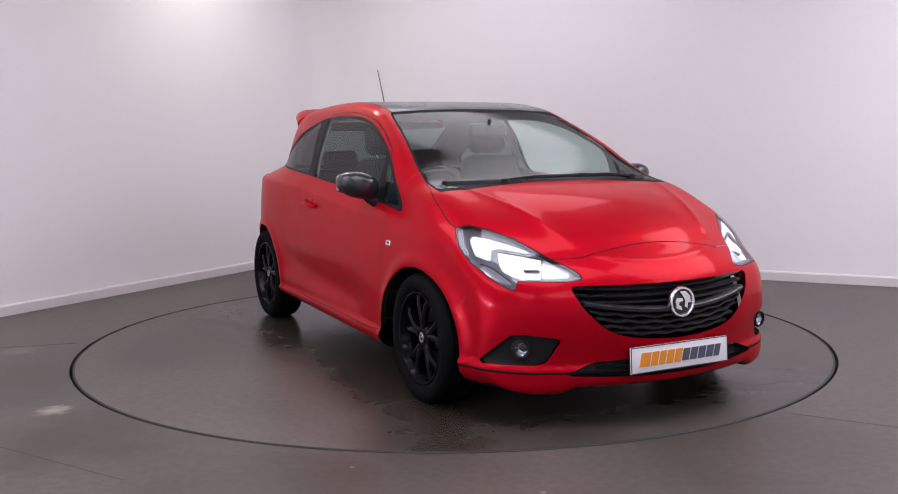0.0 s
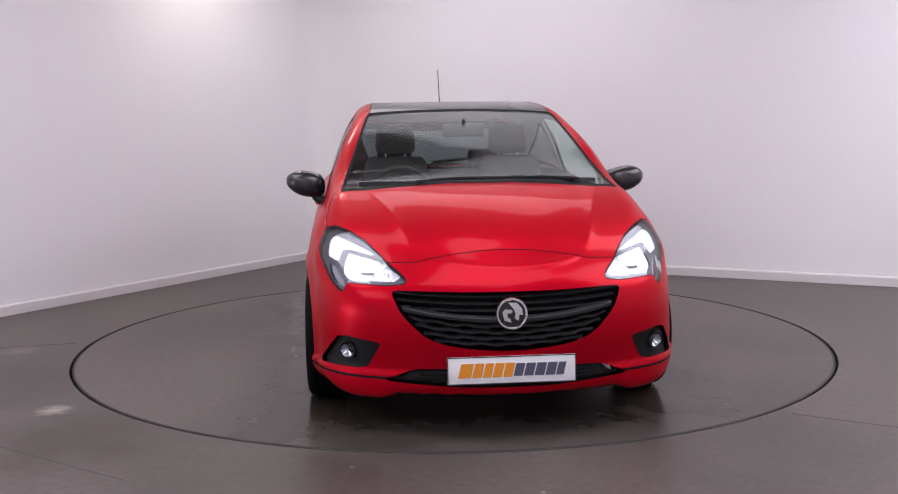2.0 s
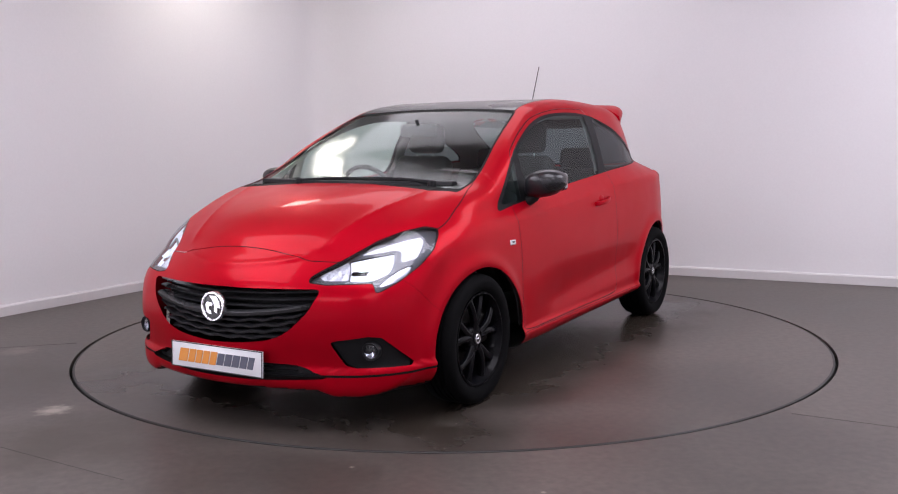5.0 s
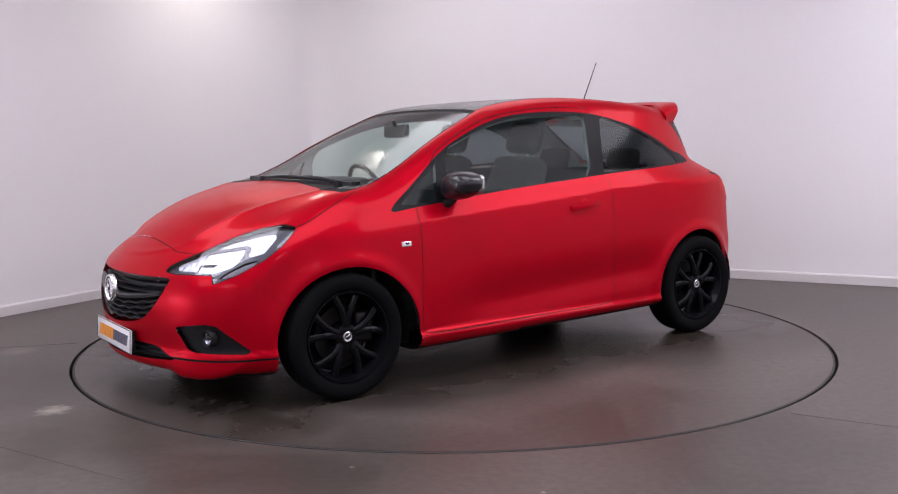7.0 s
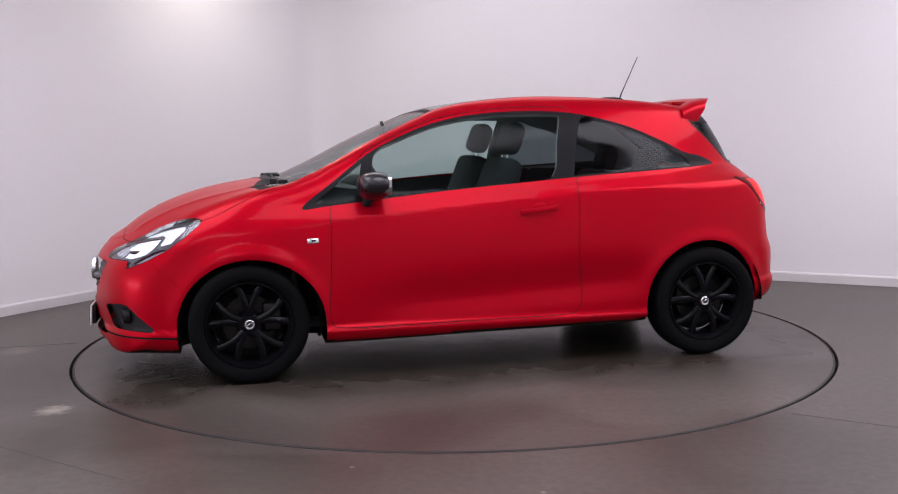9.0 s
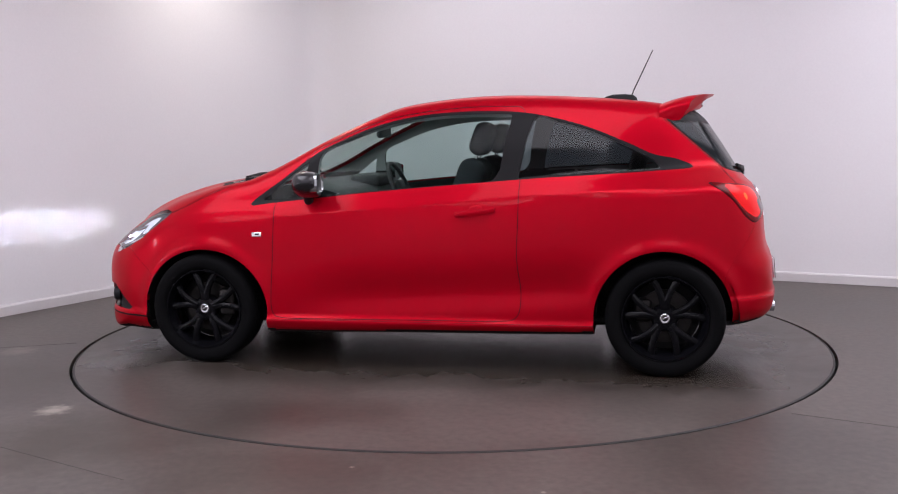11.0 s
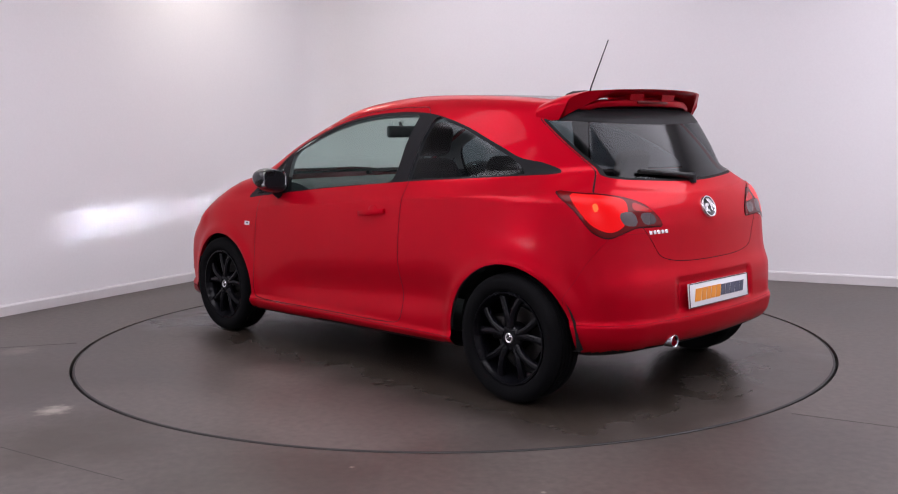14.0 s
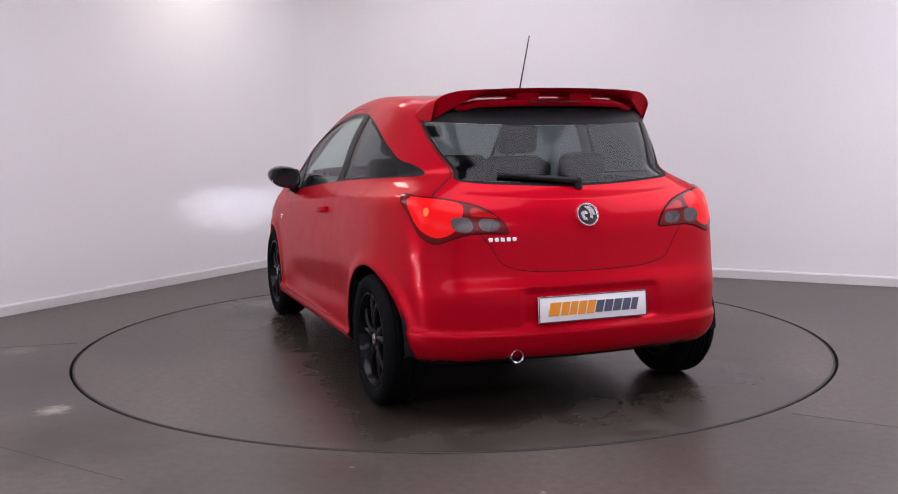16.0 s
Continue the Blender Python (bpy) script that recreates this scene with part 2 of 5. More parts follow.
def spline(points, per=8, closed=False):
    """A Catmull-Rom curve through points, as an array."""
    p = np.array(points, float)
    k = len(p)
    out = []
    for i in range(k if closed else k - 1):
        q = [p[j % k] if closed else p[min(max(j, 0), k - 1)] for j in (i - 1, i, i + 1, i + 2)]
        for s in np.arange(per) / per:
            out.append(0.5 * (2 * q[1] + (q[2] - q[0]) * s + (2 * q[0] - 5 * q[1] + 4 * q[2] - q[3]) * s * s
                              + (3 * q[1] - q[0] - 3 * q[2] + q[3]) * s ** 3))
    if not closed:
        out.append(p[-1])
    return np.array(out)


def inside(poly, u, v):
    """Signed distance of points to a closed outline, negative inside."""
    u, v = np.asarray(u, float), np.asarray(v, float)
    best, wind = np.full(u.shape, 1e9), np.zeros(u.shape, bool)
    for (ax, ay), (bx, by) in zip(poly, np.roll(poly, -1, 0)):
        ex, ey = bx - ax, by - ay
        s = np.clip(((u - ax) * ex + (v - ay) * ey) / (ex * ex + ey * ey + 1e-12), 0, 1)
        best = np.minimum(best, (u - ax - s * ex) ** 2 + (v - ay - s * ey) ** 2)
        crosses = (ay > v) != (by > v)
        wind ^= crosses & (u < ex * (v - ay) / (ey if abs(ey) > 1e-12 else 1e-12) + ax)
    return np.where(wind, -1, 1) * np.sqrt(best)


# ---------------------------------------------------------------- room
def quad_wall(name, a, b, high, thick, mat):
    """An upright wall from a to b with its thickness away from the room."""
    a, b = Vector(a), Vector(b)
    d = (b - a).normalized()
    out = Vector((d.y, -d.x, 0))
    middle = (CORNER + WALL_L * LEN_L / 2 + WALL_R * LEN_R / 2)
    if (middle - a).dot(out) > 0:
        out = -out
    bm = bmesh.new()
    vs = [bm.verts.new(p + Vector((0, 0, z))) for z in (-0.05, high) for p in (a, b, b + out * thick, a + out * thick)]
    for f in ((0, 1, 2, 3), (4, 5, 6, 7), (0, 1, 5, 4), (1, 2, 6, 5), (2, 3, 7, 6), (3, 0, 4, 7)):
        bm.faces.new([vs[i] for i in f])
    return tagged(part(name, bm, mat, smooth=False), kind="structure"), d, -out


def skirting(a, b, inward):
    a, b = Vector(a), Vector(b)
    sec = [(0, 0.0), (0.016, 0.0), (0.016, 0.066), (0.010, 0.078), (0.0, 0.08)]
    bm = bmesh.new()
    rows = [[bm.verts.new(p + inward * (o + 0.001) + Vector((0, 0, z + 0.001))) for o, z in sec] for p in (a, b)]
    for i in range(len(sec)):
        j = (i + 1) % len(sec)
        bm.faces.new((rows[0][i], rows[0][j], rows[1][j], rows[1][i]))
    bm.faces.new(rows[0]), bm.faces.new(rows[1])
    return tagged(part("baseboard", bm, SKIRT, smooth=False), "white painted skirting along the wall", kind="structure")


ROOM = [CORNER, CORNER + WALL_R * LEN_R, CORNER + WALL_R * LEN_R + WALL_L * LEN_L, CORNER + WALL_L * LEN_L]


def room():
    for name, i in (("wall_north", 0), ("wall_east", 1), ("wall_south", 2), ("wall_west", 3)):
        a, b = ROOM[i], ROOM[(i + 1) % 4]
        ob, d, inward = quad_wall(name, a, b, HIGH, 0.2, WALL)
        tagged(ob, "smooth off-white painted studio wall")
        skirting(a + d * 0.02, b - d * 0.02, inward)
    # soft plastered cove where the two walls meet
    bm = bmesh.new()
    r = 0.30
    pts = []
    for k in range(13):
        u = k / 12
        a, b = CORNER + WALL_L * r, CORNER + WALL_R * r
        pts.append((1 - u) ** 2 * a + 2 * u * (1 - u) * CORNER + u * u * b)
    rows_ = [[bm.verts.new(p + Vector((0, 0, z))) for p in pts] for z in (0, HIGH)]
    for k in range(12):
        bm.faces.new((rows_[0][k], rows_[0][k + 1], rows_[1][k + 1], rows_[1][k]))
    tagged(part("trim", bm, WALL), "off-white rounded plaster corner", kind="structure")
    bm = bmesh.new()
    vs = [bm.verts.new(p + Vector((0, 0, z))) for z in (HIGH, HIGH + 0.15) for p in ROOM]
    for f in ((0, 1, 2, 3), (4, 5, 6, 7), (0, 1, 5, 4), (1, 2, 6, 5), (2, 3, 7, 6), (3, 0, 4, 7)):
        bm.faces.new([vs[i] for i in f])
    tagged(part("ceiling", bm, CEIL, smooth=False), "plain white ceiling", kind="structure")
    # floor with a round pit for the turntable
    inner = TABLE_R + 0.007
    angles = sorted([2 * math.pi * k / 180 for k in range(180)] + [math.atan2(p.y, p.x) % (2 * math.pi) for p in ROOM])
    bm = bmesh.new()
    rings = [[], [], []]
    for a in angles:
        d = Vector((math.cos(a), math.sin(a), 0))
        far = 1e9
        for i in range(4):
            p, q = ROOM[i], ROOM[(i + 1) % 4]
            e = q - p
            den = d.x * e.y - d.y * e.x
            if abs(den) > 1e-9:
                t = (p.x * e.y - p.y * e.x) / den
                s = (p.x * d.y - p.y * d.x) / den
                if t > 0 and -1e-6 <= s <= 1 + 1e-6:
                    far = min(far, t)
        rings[0].append(bm.verts.new(d * inner + Vector((0, 0, -0.06))))
        rings[1].append(bm.verts.new(d * inner))
        rings[2].append(bm.verts.new(d * far))
    for a, b in zip(rings, rings[1:]):
        for k in range(len(a)):
            j = (k + 1) % len(a)
            bm.faces.new((a[k], a[j], b[j], b[k]))
    tagged(part("floor", bm, FLOOR, smooth=False), "grey-brown sealed resin floor with scuffs", kind="structure")
    bm = bmesh.new()
    bmesh.ops.create_circle(bm, cap_ends=True, segments=96, radius=TABLE_R + 0.3, matrix=Matrix.Translation((0, 0, -0.06)))
    tagged(part("pit", bm, SEAL, smooth=False), "dark pit under the turntable", kind="structure")


def turntable():
    root = tagged(new("turntable"), "round grey-brown turntable flush with the floor", "turntable")
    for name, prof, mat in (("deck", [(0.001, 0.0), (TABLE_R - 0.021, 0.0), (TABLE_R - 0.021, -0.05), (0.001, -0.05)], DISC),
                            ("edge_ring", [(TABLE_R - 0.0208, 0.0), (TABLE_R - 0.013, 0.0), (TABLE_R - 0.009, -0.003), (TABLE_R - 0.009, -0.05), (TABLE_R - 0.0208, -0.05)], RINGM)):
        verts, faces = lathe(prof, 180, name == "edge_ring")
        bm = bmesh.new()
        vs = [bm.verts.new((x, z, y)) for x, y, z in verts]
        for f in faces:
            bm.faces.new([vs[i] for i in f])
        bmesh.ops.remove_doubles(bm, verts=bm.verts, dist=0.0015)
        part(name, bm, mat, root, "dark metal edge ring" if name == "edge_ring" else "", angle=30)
    return root


RINGM = grain(material("edge_metal", (0.012, 0.011, 0.010), 0.6, 0.0), 60, 0.3, 0.1)
SEAMM = grain(material("floor_joint", (0.060, 0.052, 0.047), 0.6), 60, 0.3, 0.1)


def floor_joint(a, b, w):
    """A thin sealed joint in the floor."""
    a, b = Vector((*a, 0)), Vector((*b, 0))
    d = b - a
    m = Matrix.Translation((a + b) / 2 + Vector((0, 0, 0.0004))) @ Matrix.Rotation(math.atan2(d.y, d.x), 4, "Z")
    bm = box((d.length, w, 0.0012))
    bm.transform(m)
    tagged(part("floor_joint", bm, SEAMM, smooth=False), "thin dark joint line in the floor", kind="structure")


room()
TABLE = turntable()
floor_joint((-1.86, -2.09), (-1.22, -2.49), 0.004)
floor_joint((1.5, -1.75), (1.87, -1.97), 0.004)
floor_joint((-2.75, -0.19), (-2.32, -0.08), 0.006)


def ceiling_light(at, size, power, rz, colour=(1.0, 0.95, 0.97), drop=0.0):
    """A flat panel with a frame, on the ceiling or hung below it; its light comes from an area lamp in its face."""
    root = tagged(new("ceiling_light"), "white rectangular studio light panel under the ceiling", "light", "ceiling lights")
    root.matrix_world = pose(at[0], at[1], at[2] - drop, 0, 0, rz)
    w, d = size
    for x, y, sx, sy in ((0, d / 2, w + 0.06, 0.03), (0, -d / 2, w + 0.06, 0.03), (w / 2 + 0.015, 0, 0.03, d - 0.03), (-w / 2 - 0.015, 0, 0.03, d - 0.03)):
        part("frame", box((sx, sy, 0.05), (x, y, -0.025), 0.004), CEIL, root)
    part("diffuser", box((w - 0.004, d - 0.034, 0.012), (0, 0, -0.02), 0.002), PANEL, root)
    if drop:
        for x in (-w * 0.4, w * 0.4):
            part("hanger", tube([(x, 0, -0.01), (x, 0, drop)], 0.004, 6), SKIRT, root)
    lamp("panel_light", (at[0], at[1], at[2] - drop - 0.04), (w, d - 0.03), power, colour, rz)
    return root


TINT = (0.900, 0.865, 1.0)
PANEL = material("light_diffuser", (0.9, 0.9, 0.9), 0.4, emit=0.8, emit_colour=(1.0, 0.96, 0.98))
YAW = math.degrees(math.atan2(WALL_R.y, WALL_R.x))


def on_ceiling(a, b):
    p = CORNER + WALL_L * a + WALL_R * b
    return (p.x, p.y, HIGH)


LIGHTS = ((1.9, 0.58, 0.5, 0.5, 13, (1.0, 0.93, 0.84), 0), (1.4, 2.4, 3.0, 1.9, 24, TINT, 0), (5.6, 1.8, 1.8, 2.4, 50, TINT, 0), (2.5, 7.2, 3.2, 3.6, 138, TINT, 0),
          (5.3, 4.8, 2.2, 2.2, 50, TINT, 0), (8.6, 2.2, 1.8, 2.4, 50, TINT, 0), (8.0, 7.8, 1.8, 2.4, 50, TINT, 0), (10.4, 5.2, 2.4, 2.0, 60, TINT, 0))
for a_, b_, w_, d_, e_, c_, drop_ in LIGHTS:
    ceiling_light(on_ceiling(a_, b_), (w_, d_), e_, YAW, c_, drop_)


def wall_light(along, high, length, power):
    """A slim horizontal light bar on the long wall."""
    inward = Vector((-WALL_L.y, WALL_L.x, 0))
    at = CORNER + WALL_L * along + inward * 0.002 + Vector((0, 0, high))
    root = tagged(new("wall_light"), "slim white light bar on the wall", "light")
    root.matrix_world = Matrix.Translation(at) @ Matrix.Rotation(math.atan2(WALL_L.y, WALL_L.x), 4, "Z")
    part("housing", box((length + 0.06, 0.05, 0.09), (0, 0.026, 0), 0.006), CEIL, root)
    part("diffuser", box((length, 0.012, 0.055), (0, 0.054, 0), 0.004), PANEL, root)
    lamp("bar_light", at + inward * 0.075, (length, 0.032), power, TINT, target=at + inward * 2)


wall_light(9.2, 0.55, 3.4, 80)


# ---------------------------------------------------------------- car body surface
# car space: x to the nose, y to its left, z up, origin on the ground midway between the axles
def interp(xs, ys):
    xs, ys = np.array(xs, float), np.array(ys, float)
    fine = spline(np.c_[xs, ys], 10)
    return lambda q: np.interp(q, fine[:, 0], fine[:, 1])


def step(a, b, q):
    s = np.clip((q - a) / (b - a), 0, 1)
    return s * s * (3 - 2 * s)


PROFILE = spline([(1.70, 0.185), (1.95, 0.190), (2.045, 0.190), (2.076, 0.215), (2.082, 0.30), (2.10, 0.42), (2.093, 0.54), (2.055, 0.635),
                  (1.985, 0.708), (1.905, 0.765), (1.82, 0.827), (1.69, 0.895), (1.51, 0.956), (1.31, 0.996), (1.12, 1.016),
                  (1.02, 1.045), (0.86, 1.117), (0.71, 1.195), (0.53, 1.281), (0.36, 1.351), (0.17, 1.412), (-0.10, 1.450),
                  (-0.42, 1.464), (-0.76, 1.456), (-1.11, 1.430), (-1.36, 1.392), (-1.47, 1.345), (-1.56, 1.23), (-1.65, 1.09),
                  (-1.70, 1.01), (-1.765, 0.93), (-1.80, 0.84), (-1.812, 0.74), (-1.825, 0.65), (-1.855, 0.57), (-1.862, 0.46), (-1.862, 0.38),
                  (-1.84, 0.31), (-1.76, 0.27), (-1.5, 0.235), (-0.9, 0.20), (0.0, 0.19), (0.9, 0.18)], 6, True)
WIDE = interp([-2.2, -1.9, -1.8, -1.65, -1.5, -1.3, -1.0, -0.6, 0.0, 0.9, 1.25, 1.5, 1.75, 1.9, 2.0, 2.1, 2.2],
              [0.56, 0.670, 0.700, 0.757, 0.808, 0.849, 0.862, 0.860, 0.862, 0.866, 0.862, 0.830, 0.776, 0.742, 0.717, 0.705, 0.66])
TUCK = interp([-1.0, -0.75, -0.6, -0.45, -0.3, -0.2, -0.1, -0.04, 0.0, 0.03, 0.1, 0.2, 0.3, 0.4, 0.5, 0.7],
              [0.045, 0.014, 0.003, 0.0, 0.006, 0.013, 0.028, 0.050, 0.072, 0.087, 0.110, 0.143, 0.186, 0.246, 0.322, 0.50])
TAPER = interp([-2.2, -1.7, -1.55, -1.38, -1.15, -0.9, -0.5, 0, 2.2], [0.29, 0.245, 0.195, 0.135, 0.064, 0.022, 0, 0, 0])
GX, GZ, CELL = -2.3, -0.1, 0.01
_xs, _zs = np.meshgrid(np.arange(GX, 2.6, CELL), np.arange(GZ, 1.8, CELL), indexing="ij")
GRID = inside(PROFILE, _xs, _zs)


def profile_distance(x, z):
    i, k = np.clip((x - GX) / CELL, 0, GRID.shape[0] - 2.001), np.clip((z - GZ) / CELL, 0, GRID.shape[1] - 2.001)
    a, b = i.astype(int), k.astype(int)
    u, v = i - a, k - b
    return (GRID[a, b] * (1 - u) + GRID[a + 1, b] * u) * (1 - v) + (GRID[a, b + 1] * (1 - u) + GRID[a + 1, b + 1] * u) * v


def half_width(x, z):
    belt = 0.955 - 0.07 * np.clip(x, -1.9, 1.6)
    zb = z - belt
    w = WIDE(x) - TUCK(zb) - TAPER(x) * step(-0.12, 0.04, zb)
    mid = step(-1.0, -0.70, x) * (1 - step(0.30, 0.78, x))
    low = z - 0.408 + 0.055 * x
    w = w - 0.024 * np.where(low > 0, np.exp(-(np.abs(low) / 0.115) ** 2), np.exp(-(low / 0.085) ** 2)) * mid        # hollow low in the door, with a keen lower edge
    w = w + 0.013 * np.exp(-np.abs(z - 0.905 + 0.05 * x) / 0.030) * step(-0.35, -0.75, x) * (1 - step(-1.45, -1.65, x))   # haunch line
    w = w + 0.005 * np.exp(-np.abs(z - 0.885 + 0.075 * x) / 0.022) * step(-0.6, -0.2, x) * (1 - step(0.7, 1.0, x))        # shoulder line along the door
    for cx, cz in ((1.245, 0.30), (-1.255, 0.30)):
        r = np.hypot(x - cx, (z - cz) * 1.03)
        w = w + 0.012 * np.exp(-((r - 0.375) / 0.04) ** 2) * step(0.1, 0.3, z)              # lips of the wheel arches
    w = w + 0.022 * np.exp(-((z - 0.76) / 0.08) ** 2) * step(1.45, 1.65, x)                     # brow of the headlights
    w = w + 0.028 * step(0.285, 0.255, z) * step(-1.0, -0.85, x) * (1 - step(0.85, 0.98, x))  # side skirt
    w = w + 0.014 * step(0.29, 0.265, z) * step(1.5, 1.62, x)                                 # front splitter
    w = w + 0.012 * step(0.42, 0.395, z) * (1 - step(-1.6, -1.5, x))                          # rear valance
    return w


def body_field(x, y, z):
    """Below zero inside the body."""
    ay = np.abs(y)
    nose = step(1.15, 1.8, x)
    bow = np.where(x > 0, (0.13 + 0.29 * nose) * ay ** 2, -(0.17 + 0.10 * step(0.92, 1.1, z)) * ay ** 2)
    bow = bow * step(0.05, 0.45, np.abs(x))
    crown = np.where(x > 0.9, 0.015 + 0.085 * step(1.0, 1.45, x), 0.02) * ay ** 2 * step(0.55, 0.75, z)
    lip = 0.012 * step(0.285, 0.26, z) * step(1.5, 1.7, x) + 0.012 * step(0.42, 0.395, z) * step(-1.5, -1.7, x)
    drop = 0.027 * step(0.44, 0.54, ay) * step(1.4, 1.6, x) * (1 - step(0.24, 0.34, z))
    f = profile_distance(x + bow, z + crown + drop) - lip
    # creases along the bonnet and across the nose, and the hollow round the rear plate
    f = f - 0.009 * np.exp(-np.abs(ay - 0.36 - 0.30 * (1.9 - x)) / 0.032) * step(1.0, 1.2, x) * step(0.74, 0.80, z)
    f = f - 0.005 * np.exp(-((z - 0.700 - 0.32 * ay ** 2) / 0.011) ** 2) * (1 - step(0.26, 0.38, ay)) * step(1.7, 1.85, x)
    f = f - 0.007 * np.exp(-np.abs(z - 0.962 - 0.10 * ay ** 2) / 0.022) * (1 - step(0.50, 0.62, ay)) * step(-1.5, -1.65, x)
    f = f + 0.014 * (1 - step(0.30, 0.35, ay)) * step(0.425, 0.445, z) * (1 - step(0.56, 0.60, z)) * step(-1.6, -1.75, x)
    s = (ay - half_width(x, z)) * 0.93
    k = 0.10 - 0.035 * step(1.0, 1.2, z) + 0.05 * step(1.5, 1.8, np.abs(x)) * (1 - step(0.9, 1.1, z))
    h = np.maximum(k - np.abs(f - s), 0) / k
    return np.maximum(f, s) + h * h * k * 0.25


def body_normals(p, e=0.007):
    g = np.stack([body_field(*(p + d).T) - body_field(*(p - d).T) for d in np.eye(3) * e], 1)
    return g / np.maximum(np.linalg.norm(g, axis=1), 1e-9)[:, None]


def body_shell():
    """A grid on a box round the car, drawn in along rays until it lies on the body."""
    nx, ny, nz = 216, 90, 88
    x, y, z = np.linspace(-2.0, 2.2, nx + 1), np.linspace(-0.95, 0.95, ny + 1), np.linspace(0.0, 1.6, nz + 1)
    index, verts, faces = {}, [], []

    def vert(i, j, k):
        if (i, j, k) not in index:
            index[i, j, k] = len(verts)
            verts.append((x[i], y[j], z[k]))
        return index[i, j, k]
    for i in range(nx):
        for j in range(ny):
            faces.append([vert(i, j, nz), vert(i + 1, j, nz), vert(i + 1, j + 1, nz), vert(i, j + 1, nz)])
            faces.append([vert(i, j, 0), vert(i, j + 1, 0), vert(i + 1, j + 1, 0), vert(i + 1, j, 0)])
        for k in range(nz):
            faces.append([vert(i, 0, k), vert(i + 1, 0, k), vert(i + 1, 0, k + 1), vert(i, 0, k + 1)])
            faces.append([vert(i, ny, k), vert(i, ny, k + 1), vert(i + 1, ny, k + 1), vert(i + 1, ny, k)])
    for j in range(ny):
        for k in range(nz):
            faces.append([vert(0, j, k), vert(0, j, k + 1), vert(0, j + 1, k + 1), vert(0, j + 1, k)])
            faces.append([vert(nx, j, k), vert(nx, j + 1, k), vert(nx, j + 1, k + 1), vert(nx, j, k + 1)])
    b = np.array(verts)
    axis = np.c_[np.clip(b[:, 0] * 0.80, -1.45, 1.62), b[:, 1] * 0.45, 0.40 + 0.42 * b[:, 2]]
    axis[:, 2] = np.minimum(axis[:, 2], np.interp(axis[:, 0], [-1.5, -1.2, 0.2, 1.0, 1.7], [0.75, 1.0, 1.05, 0.8, 0.62]))
    axis[:, 2] = np.maximum(axis[:, 2], 0.36)
    d = b - axis
    d /= np.linalg.norm(d, axis=1)[:, None]
    lo, hi = np.zeros(len(b)), np.full(len(b), 2.2)
    for _ in range(34):
        mid = (lo + hi) / 2
        out = body_field(*(axis + d * mid[:, None]).T) > 0
        hi, lo = np.where(out, mid, hi), np.where(out, lo, mid)
    return axis + d * hi[:, None], faces


class Shell:
    """The skin as points and many-sided faces, each with the name of its panel; cut() divides it along zero lines."""

    def __init__(self, points, faces):
        self.p, self.faces = [tuple(q) for q in points], faces
        a = np.array(points)
        n = body_normals(a)
        self.tag = ["underside" if n[f, 2].mean() < -0.75 and a[f, 2].max() < 0.4 else "body" for f in faces]

    def cut(self, field, new_tag, old_tags=None, gap=0.0):
        if gap:
            self.cut(lambda x, y, z: field(x, y, z) - gap / 2, "seal:" + new_tag, old_tags)
            return self.cut(lambda x, y, z: field(x, y, z) + gap / 2, new_tag, ["seal:" + new_tag])
        a = np.array(self.p)
        g = field(a[:, 0], a[:, 1], a[:, 2])
        g = np.where(np.abs(g) < 1e-5, 1e-5, g)
        between, faces, tags = {}, [], []
        for f, tag in zip(self.faces, self.tag):
            if old_tags and tag not in old_tags:
                faces.append(f), tags.append(tag)
                continue
            s = [g[i] < 0 for i in f]
            if not any(s):
                faces.append(f), tags.append(tag)
            elif all(s):
                faces.append(f), tags.append(new_tag)
            else:
                ins, out = [], []
                for q, i in enumerate(f):
                    j = f[(q + 1) % len(f)]
                    (ins if g[i] < 0 else out).append(i)
                    if (g[i] < 0) != (g[j] < 0):
                        key = (min(i, j), max(i, j))
                        if key not in between:
                            t = g[key[0]] / (g[key[0]] - g[key[1]])
                            between[key] = len(self.p)
                            u, v = self.p[key[0]], self.p[key[1]]
                            self.p.append(tuple(u[n] + t * (v[n] - u[n]) for n in range(3)))
                        ins.append(between[key]), out.append(between[key])
                for loop, name in ((ins, new_tag), (out, tag)):
                    if len(loop) > 2:
                        faces.append(loop), tags.append(name)
        self.faces, self.tag = faces, tags

    def take(self, tags, name, mat, parent, label="", push=0.0, test=None):
        """The faces of some panels as one object, moved outwards by push along the skin's normals."""
        a = np.array(self.p)
        picked = [f for f, t in zip(self.faces, self.tag) if t in tags and (test is None or test(a[f].mean(0)))]
        if not picked:
            return None
        used = sorted({i for f in picked for i in f})
        where = {i: k for k, i in enumerate(used)}
        pts = a[used]
        n = body_normals(pts)
        me = bpy.data.meshes.new(name)
        me.from_pydata((pts + n * push).tolist(), [], [[where[i] for i in f] for f in picked])
        me.materials.append(mat)
        me.shade_smooth()
        me.normals_split_custom_set_from_vertices(n.tolist())
        ob = new(name, me)
        ob.parent = parent
        return tagged(ob, label)


def outline(points, per=5):
    return spline(points, per, True)


def hard(points):
    return np.array(points, float)


